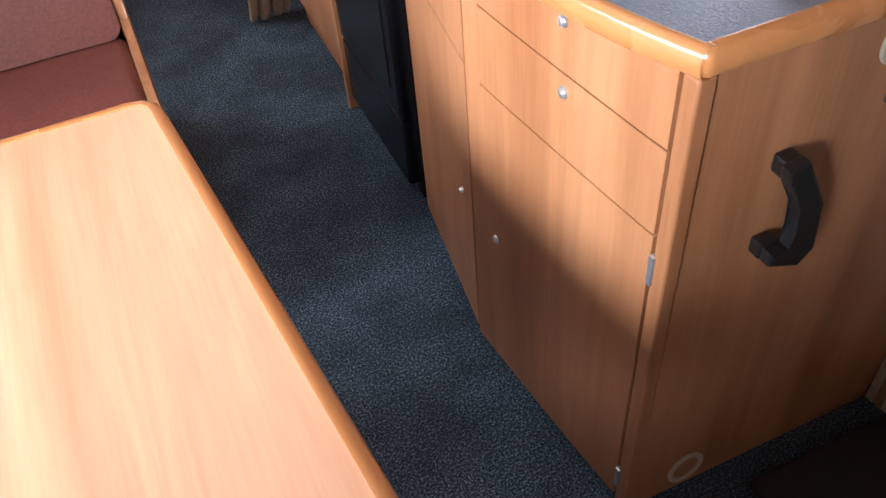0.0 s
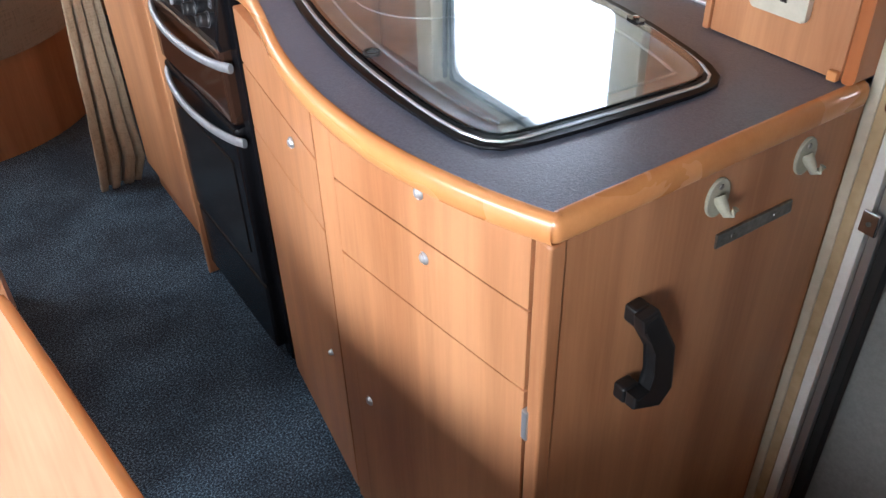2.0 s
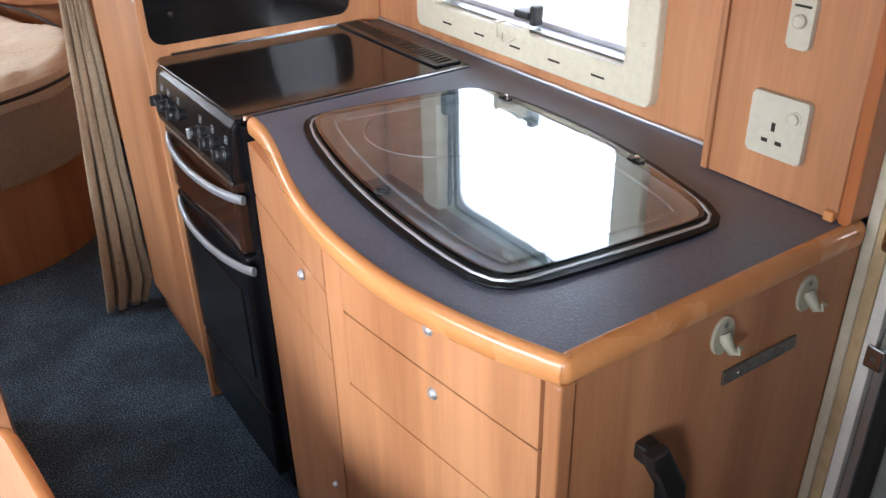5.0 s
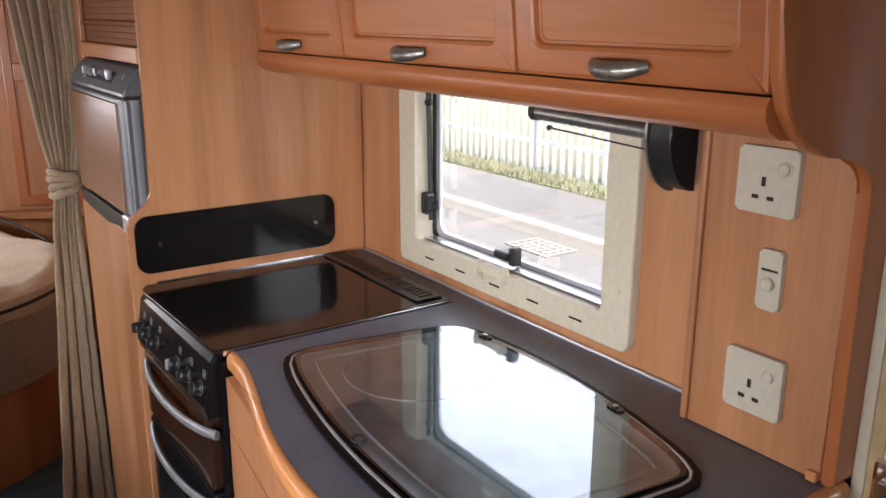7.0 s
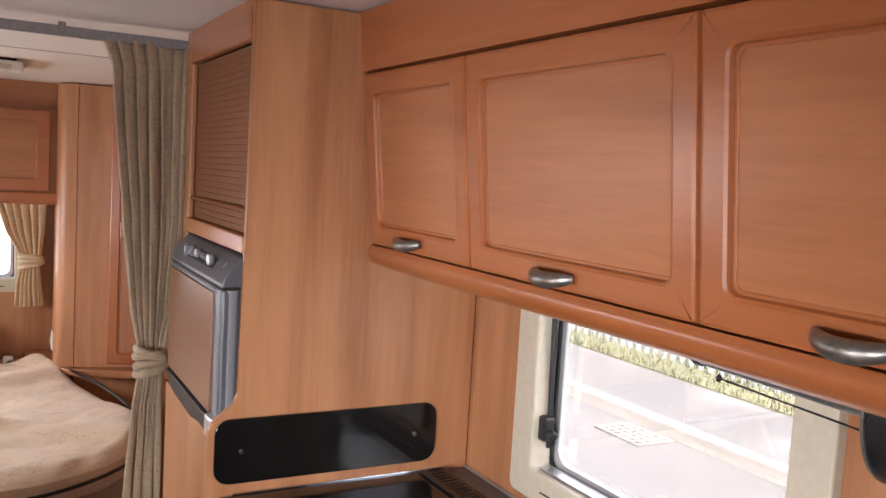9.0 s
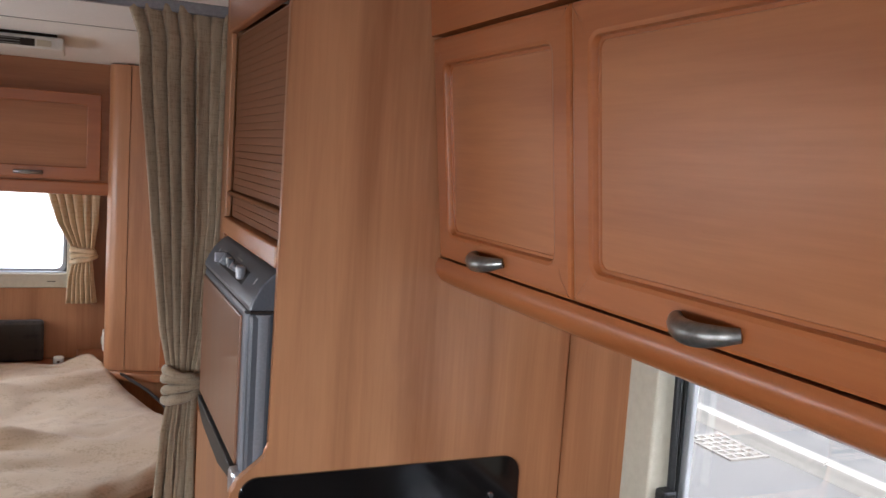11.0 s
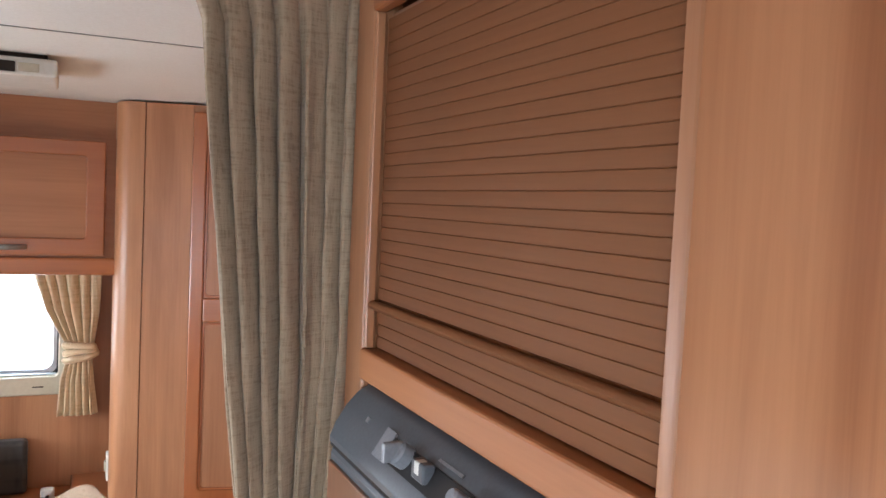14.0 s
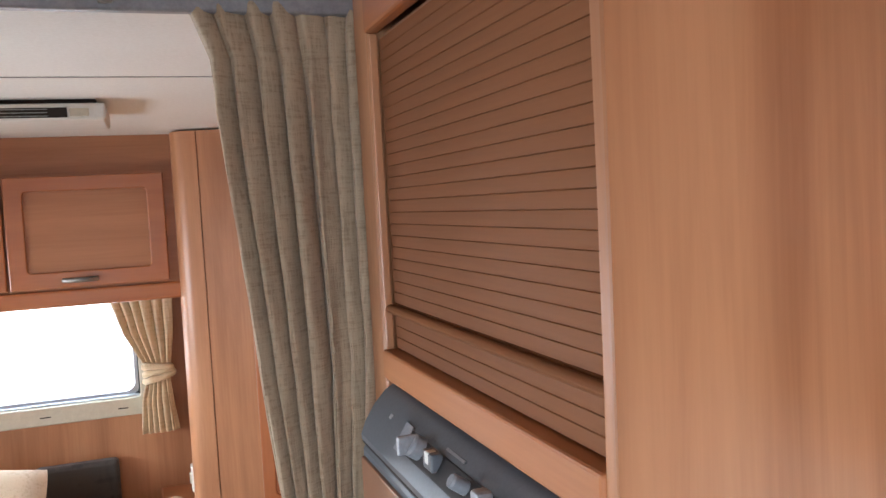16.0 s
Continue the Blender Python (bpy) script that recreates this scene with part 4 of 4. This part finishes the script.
bench = thing("dinette_bench", "maroon leatherette dinette bench with wood end panel", "bench")
part("end_panel", prism([(1.50, 0.0), (2.33, 0.0), (2.33, 0.86), (2.27, 0.89), (2.10, 0.62), (2.0, 0.48), (1.50, 0.43)], "x", 0.336, 0.354, 0.005), WOOD, bench, "thin wood end panel")
part("base", box(-0.8, 0.335, 1.55, 2.32, 0.0, 0.3), WOOD_X, bench)


def cushion(nm, x0, x1, pts, lab):
    return part(nm, prism(pts, "x", x0, x1, 0.03, 4), LEATHER, bench, lab)


cushion("seat_cushion", -0.79, 0.334, [(1.50, 0.301), (2.10, 0.301), (2.10, 0.40), (2.04, 0.425), (1.62, 0.45), (1.53, 0.44), (1.50, 0.40)], "maroon seat cushion")
cushion("back_cushion", -0.79, 0.334, [(2.02, 0.43), (2.06, 0.42), (2.28, 0.42), (2.315, 0.5), (2.315, 0.85), (2.27, 0.88), (2.21, 0.84), (2.10, 0.55)], "maroon back cushion")
part("bench_back", box(-0.8, 0.335, 2.316, 2.33, 0.301, 0.87), WOOD_X, bench)

# ---- aisle curtain and its rail ----
rail = thing("curtain_rail", "grey metal curtain rail across the ceiling", "curtain rail")
part("track", box(LEFT_X + 0.01, 0.90, 2.712, 2.728, 1.838, 1.862, 0.003), DULLSILVER, rail)
for i in range(8):
    x = -0.7 + i * 0.185
    part("rail_clip", box(x - 0.008, x + 0.008, 2.706, 2.734, 1.845, 1.87, 0.002), PEWTER, rail)
part("rail_end", box(0.895, 0.905, 2.709, 2.731, 1.835, 1.866, 0.002), WHITE, rail)


def hanging(name, label, rows, folds, mat, depth, columns=170, seed=0, merge=0.0):
    """A gathered curtain: rows of (height, left, right, y, fold depth), folds counted across."""
    c = thing(name, label, "curtain")
    own = bmesh.new()
    rng = random.Random(seed)
    ph = [rng.uniform(-0.5, 0.5) for _ in range(folds * 2 + 2)]
    heights = []
    for (z0, *a), (z1, *b) in zip(rows, rows[1:]):
        n = max(2, int(abs(z1 - z0) / 0.02))
        for i in range(n):
            s = i / n
            heights.append((z0 + (z1 - z0) * s, *[p + (q - p) * s for p, q in zip(a, b)]))
    heights.append(rows[-1])
    grid = []
    for z, x0, x1, y, d in heights:
        row = []
        for j in range(columns + 1):
            u = j / columns
            k = u * folds
            shift = ph[int(k)] * (1 - (k - int(k))) + ph[int(k) + 1] * (k - int(k))
            kk = k + 0.55 * shift + 0.10 * math.sin(z * 4 + k)
            low = smoothstep((1.02 - z) / 0.35) * merge
            pleat = abs(math.sin(math.pi * kk)) ** 0.75 * (0.8 + 0.7 * shift)
            broad = abs(math.sin(math.pi * (kk * 0.46 + 0.2))) ** 0.8
            wave = 1.9 * (pleat * (1 - 0.93 * low) + broad * low * 1.1) - 0.9
            crease = 0.22 * noise.noise((k * 2.1, z * 7, seed)) + 0.14 * noise.noise((k * 4.3, z * 19, seed + 5))
            row.append(own.verts.new((x0 + (x1 - x0) * u + 0.3 * d * math.cos(2 * math.pi * kk) + 0.1 * d * crease, y - d * (wave + crease), z)))
        grid.append(row)
    for a, b in zip(grid, grid[1:]):
        for j in range(columns):
            own.faces.new((a[j], a[j + 1], b[j + 1], b[j]))
    cl = part("cloth", own, mat, c)
    mod = cl.modifiers.new("thickness", "SOLIDIFY")
    mod.thickness = 0.0022
    return c


aisle = hanging("aisle_curtain", "taupe linen curtain gathered and tied beside the fridge", [(1.852, 0.678, 0.898, 2.72, 0.008), (1.835, 0.684, 0.898, 2.72, 0.015), (1.80, 0.698, 0.894, 2.72, 0.011), (1.785, 0.703, 0.893, 2.72, 0.012), (1.72, 0.706, 0.893, 2.72, 0.024), (1.40, 0.738, 0.889, 2.72, 0.026), (1.18, 0.762, 0.868, 2.715, 0.02), (1.085, 0.782, 0.846, 2.71, 0.014), (1.04, 0.784, 0.842, 2.71, 0.014), (0.95, 0.770, 0.840, 2.712, 0.016), (0.64, 0.745, 0.834, 2.708, 0.022), (0.2, 0.708, 0.836, 2.70, 0.026), (0.10, 0.697, 0.838, 2.695, 0.026), (0.012, 0.690, 0.812, 2.70, 0.018)], 7, LINEN, 0.02, seed=3, merge=1.0)


def wrapped_tie(cx, cy, cz, rx, ry, thick, turns, mat, parent, label):
    """A tie of gathered cloth wound round a curtain: soft rolls, each a little tilted and uneven."""
    bm = bmesh.new()
    for i in range(turns):
        z0 = cz + thick * 1.25 * (i - (turns - 1) / 2)
        pts, radii = [], []
        for j in range(30):
            k = 2 * math.pi * j / 30
            wob = noise.noise((i * 3.1, math.cos(k) * 1.4, math.sin(k) * 1.4))
            pts.append((cx + (rx + 0.004 * wob) * math.cos(k), cy + (ry + 0.004 * wob) * math.sin(k), z0 + (0.010 * math.cos(k + i) + 0.006 * wob)))
            radii.append(thick * (0.85 + 0.3 * wob))
        tube(pts, radii, 10, bm=bm, closed=True)
    return part("tie_band", bm, mat, parent, label)


wrapped_tie(0.811, 2.704, 1.062, 0.034, 0.030, 0.0125, 4, LINEN, aisle, "taupe tie wound round the curtain")

# ---- bedroom ----
def bed_line(inset, n=22):
    """Plan of the bed's foot: straight across, then a wide round corner up the side to the wardrobe."""
    out = [(-0.70, 3.05 + inset), (0.30, 3.05 + inset)]
    r = 0.55 - inset
    out += [(0.40 + r * math.sin(radians(90 * i / n)), 3.60 - r * math.cos(radians(90 * i / n))) for i in range(n + 1)]
    return out + [(0.95 - inset, 3.62), (0.70 - inset, 4.47), (-0.70, 4.47)]


bed = thing("bed", "fixed corner bed with beige fleece cover on a wood base", "bed")
part("bed_base", prism(bed_line(0.03), "z", 0.0, 0.33), WOOD, bed, "curved wood bed base")
part("mattress", prism(bed_line(0.0), "z", 0.331, 0.60, 0.02, 3), MATTRESS, bed, "grey brown mattress side")
part("piping", tube([(x, y, 0.598) for x, y in bed_line(-0.004)[:-1]], 0.006, 8), BLACK, bed, "dark piping")
bedvent = tagged(part("round_vent", ring([(0.43 + 0.035 * math.cos(k), 0.1 + 0.035 * math.sin(k)) for k in (2 * math.pi * j / 28 for j in range(28))], [(0.43 + 0.02 * math.cos(k), 0.1 + 0.02 * math.sin(k)) for k in (2 * math.pi * j / 28 for j in range(28))], "y", 3.076, 3.094, 0.002), CREAM), "cream round vent in the wood bed base", "vent")
own = bmesh.new()
NX, NY = 84, 84
grid = []
for i in range(NX + 1):
    row = []
    for j in range(NY + 1):
        xf = -0.68 + 1.637 * i / NX
        y0 = 3.042 if xf < 0.40 else 3.60 - math.sqrt(max(0.558 ** 2 - (xf - 0.40) ** 2, 0.0))
        y = y0 + (4.465 - y0) * j / NY
        wide = 0.957 if y < 3.62 else 0.957 - (y - 3.62) * 0.295
        x = -0.68 + (xf + 0.68) * (wide + 0.68) / 1.637
        edge = min((y - y0) / 0.09, 1.0, (wide - x) / 0.06)
        f = noise.noise((x * 2.2, y * 3.2, 0.3)) * 0.024 + noise.noise((x * 7 + y * 2, y * 5, 1.7)) * 0.012
        for k, (cx, cy, wx) in enumerate(((0.55, 1.0, 4.0), (0.25, 1.0, 6.5), (-0.6, 1.0, 5.0))):
            w = math.sin(wx * (x * cx + y * cy) * 1.7 + 3.5 * noise.noise((x * 1.6 + k, y * 1.6, 5 + k)))
            f += 0.085 * max(0.0, w - 0.5) ** 1.3 * (0.5 + noise.noise((x * 2.4, y * 2.4, 11 + k)))
        f += 0.006 * noise.noise((x * 16 - y * 9, y * 14, 3.1))
        z = 0.606 + 0.05 * math.sqrt(max(edge, 0.0)) + max(f, -0.02) * min(1, max(edge, 0) * 1.5)
        row.append(own.verts.new((x, y, 0.562 + 0.012 * noise.noise((x * 5, y * 5, 8)) if edge < 0.01 else z)))
    grid.append(row)
for a, b in zip(grid, grid[1:]):
    for j in range(NY):
        own.faces.new((a[j], a[j + 1], b[j + 1], b[j]))
cover_ob = thing("fleece_cover", "rumpled beige fleece cover with dark edging spread on the bed", "bed cover")
cover = part("cloth", own, FLEECE, cover_ob)
mod = cover.modifiers.new("thickness", "SOLIDIFY")
mod.thickness = 0.006
part("edging", tube([(0.955, 3.60, 0.60), (0.945, 3.66, 0.622), (0.90, 3.82, 0.655), (0.84, 4.02, 0.672), (0.76, 4.25, 0.676), (0.69, 4.44, 0.668)], 0.006, 8), BLACK, cover_ob, "dark bound edge")


def pillow(name, label, centre, size, mat, rot):
    own = bmesh.new()
    n = 18
    sides = []
    for sign in (1, -1):
        g = []
        for i in range(n + 1):
            row = []
            for j in range(n + 1):
                x, y = -1 + 2 * i / n, -1 + 2 * j / n
                puff = ((1 - abs(x) ** 3) * (1 - abs(y) ** 3)) ** 0.55
                pin = 1 - 0.07 * (abs(x) * abs(y)) ** 2
                z = sign * size[2] * puff * (1 + 0.25 * noise.noise((x * 2, y * 2, sign)))
                row.append(own.verts.new((x * size[0] * pin, y * size[1] * pin, z)))
            g.append(row)
        for a, b in zip(g, g[1:]):
            for j in range(n):
                own.faces.new((a[j], a[j + 1], b[j + 1], b[j]))
    bmesh.ops.remove_doubles(own, verts=own.verts, dist=1e-4)
    ob = part(name, own, mat)
    ob.matrix_world = pose(*centre, *rot)
    return tagged(ob, label, "pillow")


pillow("pillow", "beige pillow leaning at the head of the bed", (0.03, 4.37, 0.755), (0.25, 0.17, 0.06), FLEECE, (40, 0, -12))
tagged(part("plaid_cushion", box(0.225, 0.476, 4.59, 4.645, 0.648, 0.816, 0.014, 3), PLAID), "dark plaid square cushion against the end wall", "cushion")
head = tagged(part("head_shelf", box(-0.7, 0.71, 4.475, 4.655, 0.55, 0.648, 0.008), WOOD_X), "wood shelf along the head of the bed", "shelf")
clip_lamp = thing("adaptor_plug", "small white plug lying on the head shelf", "plug")
part("plug_body", box(0.515, 0.555, 4.51, 4.545, 0.649, 0.685, 0.008), WHITE, clip_lamp)
part("plug_pin", tube([(0.535, 4.51, 0.668), (0.535, 4.495, 0.668)], 0.005), CHROME, clip_lamp)

# bedroom lockers
bl = thing("bedroom_lockers", "wooden overhead lockers above the bedroom window", "locker")
part("carcass", box(-0.84, 0.7115, 4.352, 4.658, 1.39, 1.742), WOOD_X, bl)
part("pelmet", box(-0.84, 0.708, 4.335, 4.37, 1.352, 1.402, 0.008), FRAME_X, bl, "wood pelmet")
part("upper_fascia", box(-0.84, 0.7115, 4.40, 4.658, 1.742, 1.855), WOOD_X, bl)
for x0, x1 in ((0.238, 0.672), (-0.20, 0.232), (-0.64, -0.206)):
    d = part("door", ring(rounded(x0, x1, 1.408, 1.732, 0.004, 3), rounded(x0 + 0.05, x1 - 0.05, 1.456, 1.688, 0.01, 3), "y", 4.331, 4.351, 0.004), FRAME_X, bl, "framed locker door")
    part("door_panel", box(x0 + 0.046, x1 - 0.046, 4.339, 4.349, 1.452, 1.692), WOOD_X, d)
    mx = (x0 + x1) / 2 - 0.03
    part("handle", tube([(mx - 0.045 + 0.09 * i / 12, 4.330 - 0.02 * math.sin(math.pi * i / 12) ** 0.7, 1.43) for i in range(13)], 0.0075, 10), PEWTER, d, "pewter handle")

# tied curtain at the bedroom window
bc = hanging("window_curtain", "cream tied back curtain at the bedroom window", [(1.352, 0.475, 0.68, 4.60, 0.010), (1.22, 0.515, 0.675, 4.60, 0.015), (1.12, 0.572, 0.662, 4.598, 0.014), (1.07, 0.58, 0.655, 4.597, 0.013), (1.0, 0.562, 0.662, 4.60, 0.02), (0.89, 0.555, 0.675, 4.60, 0.024)], 6, CREAMCLOTH, 0.02, 90, 5)
wrapped_tie(0.618, 4.592, 1.088, 0.042, 0.028, 0.013, 3, CREAMCLOTH, bc, "cream tie wound round the curtain")

# corner wardrobe
ward = thing("corner_wardrobe", "corner wardrobe in beech with a rounded post and panelled door", "wardrobe")
A, B = Vector((0.772, 4.272)), Vector((1.392, 4.12))
along = (B - A).normalized()
plan = [(0.712, 4.656), (0.712, 4.38), (0.74, 4.31), (A.x, A.y + 0.004), (B.x, B.y + 0.004), (1.395, 4.656)]
part("body", prism(plan, "z", 0.0, 1.848), WOOD, ward, "rounded beech corner body")
post_line = [(0.700, 4.42), (0.699, 4.355), (0.7005, 4.325), (0.706, 4.302), (0.7165, 4.287), (0.732, 4.279), (0.752, 4.274), (A.x - 0.0025, A.y - 0.003), (A.x - 0.001, A.y + 0.004)]
part("corner_post", prism(post_line + [(0.745, 4.32), (0.7115, 4.42)], "z", 0.684, 1.8475), WOOD, ward, "rounded beech corner post")
C = A + along * 0.128
flat = [A + along * 0.0015, C]
inward = Vector((-along.y, along.x))
part("flat_stile", prism([tuple(flat[0] - inward * 0.002), tuple(flat[1] - inward * 0.002), tuple(flat[1] + inward * 0.004), tuple(flat[0] + inward * 0.004)], "z", 0.684, 1.8475), WOOD, ward, "plain beech stile")
ang = math.degrees(math.atan2(along.y, along.x))
frame_m = Matrix.Translation((C.x, C.y, 0)) @ pose(0, 0, 0, 0, 0, ang)
W = 0.46
dr = part("door", ring(rounded(0.002, W, 0.70, 1.828, 0.004, 3), rounded(0.042, W - 0.04, 0.742, 1.79, 0.01, 3), "y", -0.02, -0.002, 0.005), FRAME_Z, ward, "framed wardrobe door")
dr.matrix_world = frame_m
for z0, z1 in ((0.742, 1.228), (1.302, 1.79)):
    part("door_panel", box(0.04, W - 0.038, -0.012, -0.003, z0 - 0.003, z1 + 0.003, 0.002), WOOD, dr)
    part("bead", ring(rounded(0.041, W - 0.039, z0 - 0.001, z1 + 0.001, 0.012, 3), rounded(0.048, W - 0.046, z0 + 0.006, z1 - 0.006, 0.01, 3), "y", -0.015, -0.011, 0.001), FRAME_Z, dr)
part("middle_rail", box(0.0405, W - 0.0385, -0.0195, -0.003, 1.23, 1.30, 0.005), FRAME_X, dr)
curb = [(0.60, 4.655), (0.60, 4.51), (0.615, 4.44), (0.637, 4.375), (0.67, 4.318), (0.715, 4.272), (0.80, 4.222), (0.92, 4.172), (1.06, 4.115), (1.392, 4.03), (1.392, 4.13), (A.x, A.y + 0.01), (0.712, 4.42), (0.712, 4.655)]
part("shelf_edge", prism(curb, "z", 0.652, 0.682, 0.007, 3), WOOD_X, ward, "rounded wood shelf")
bs = thing("bedside_switch", "white switch box on the wardrobe side", "switch")
part("plate", box(0.694, 0.711, 4.40, 4.45, 0.73, 0.81, 0.004), WHITE, bs)
part("rocker", box(0.689, 0.696, 4.415, 4.435, 0.755, 0.785, 0.002), CREAM, bs)

# ceiling vent over the bed
cv = thing("ceiling_vent", "white slotted vent box on the bedroom ceiling", "vent")
VH = ceiling_height(3.9)
part("casing", box(-0.3, 0.55, 3.725, 3.96, VH - 0.042, VH - 0.004, 0.006), WHITE, cv)
part("shadow_gap", box(-0.28, 0.53, 3.74, 3.95, VH - 0.005, VH + 0.014), GAP, cv, smooth=False)
part("grille", box(-0.26, 0.47, 3.7225, 3.73, VH - 0.036, VH - 0.014, 0.001), GAP, cv, "dark vent opening")
for i in range(3):
    part("slat", box(-0.26, 0.43, 3.7205, 3.7235, VH - 0.0335 + i * 0.0075, VH - 0.0315 + i * 0.0075), PEWTER, cv)
part("side_clip", box(0.475, 0.515, 3.7205, 3.728, VH - 0.034, VH - 0.016, 0.002), CREAM, cv)

# ---- outside ----
GZ = -0.62
bm = bmesh.new()
box(-400, 5.75, -400, 400, GZ - 0.2, GZ, bm=bm)
box(5.75, 400, -400, 400, GZ - 0.2, GZ - 0.002, bm=bm)
structure("ground", bm, ASPHALT, "sunlit grey road surface", smooth=False)
structure("pavement", box(5.88, 7.15, -30, 60, GZ - 0.05, GZ + 0.11), PAVING, "dark asphalt footpath", smooth=False)
kerb = structure("kerb", box(5.76, 5.872, -30, 60, GZ - 0.05, GZ + 0.10), CONCRETE, "concrete kerb line", smooth=False)
bm = prism([(5.755, GZ + 0.0), (5.765, GZ + 0.115), (5.785, GZ + 0.125), (5.875, GZ + 0.125), (5.875, GZ)], "y", 0.004, 0.906)
stone = part("kerbstone", bm, CONCRETE, kerb)
stone.location = (0, -2, 0)
for i in range(1, 26):
    ob = new("kerbstone", stone.data)
    ob.parent, ob.location = kerb, (0, -2 + 0.914 * i, 0)
structure("verge", box(7.15, 60, -30, 60, GZ - 0.05, GZ + 0.13), GRASS, "grassy verge")
rng = random.Random(4)
verts, faces = [], []
for _ in range(5200):
    x, y, h = 7.12 + rng.random() ** 1.6 * 0.75, rng.uniform(2, 20), rng.uniform(0.03, 0.12)
    a, w = rng.uniform(0, 6.283), rng.uniform(0.006, 0.014)
    dx, dy = math.cos(a), math.sin(a)
    k = len(verts)
    verts += [(x - dy * w, y + dx * w, GZ + 0.12), (x + dy * w, y - dx * w, GZ + 0.12), (x + dx * h * 0.5, y + dy * h * 0.5, GZ + 0.12 + h)]
    faces.append((k, k + 1, k + 2))
me = bpy.data.meshes.new("grass")
me.from_pydata(verts, [], faces)
me.materials.append(GRASS)
tagged(new("grass", me), "ragged yellow green grass along the fence", "grass", kind="stuff")
drain = thing("road_drain", "pale metal drain grating in the road by the kerb", "drain")
part("drain_recess", box(5.30, 5.70, 5.78, 6.36, GZ + 0.0005, GZ + 0.004), GAP, drain, "dark gully below the grating", smooth=False)
for i in range(7):
    part("bar", box(5.30, 5.70, 5.78 + i * 0.09, 5.805 + i * 0.09, GZ + 0.004, GZ + 0.018), CONCRETE, drain)
for i in range(5):
    part("cross_bar", box(5.30 + i * 0.09, 5.322 + i * 0.09, 5.785, 6.355, GZ + 0.0045, GZ + 0.0175), CONCRETE, drain)
fence = thing("palisade_fence", "pale galvanised palisade fence beyond the footpath", "fence")
for z in (0.35, 1.35):
    part("rail", box(7.73, 7.77, -2, 24, GZ + 0.13 + z, GZ + 0.19 + z), PALE, fence)
pm = None
for i in range(150):
    y = 0.0 + i * 0.152
    if pm is None:
        p = part("pale", prism([(-0.033, 0), (0.033, 0), (0.033, 1.68), (0.016, 1.78), (0.0, 1.72), (-0.016, 1.78), (-0.033, 1.68)], "x", 7.70, 7.716), PALE, fence)
        pm, p.location = p.data, (0, y, GZ + 0.1)
    else:
        ob = new("pale", pm)
        ob.parent, ob.location = fence, (0, y, GZ + 0.1)
for i in range(9):
    part("post", box(7.75, 7.80, 0.5 + i * 2.75, 0.6 + i * 2.75, GZ, GZ + 1.75), PALE, fence)
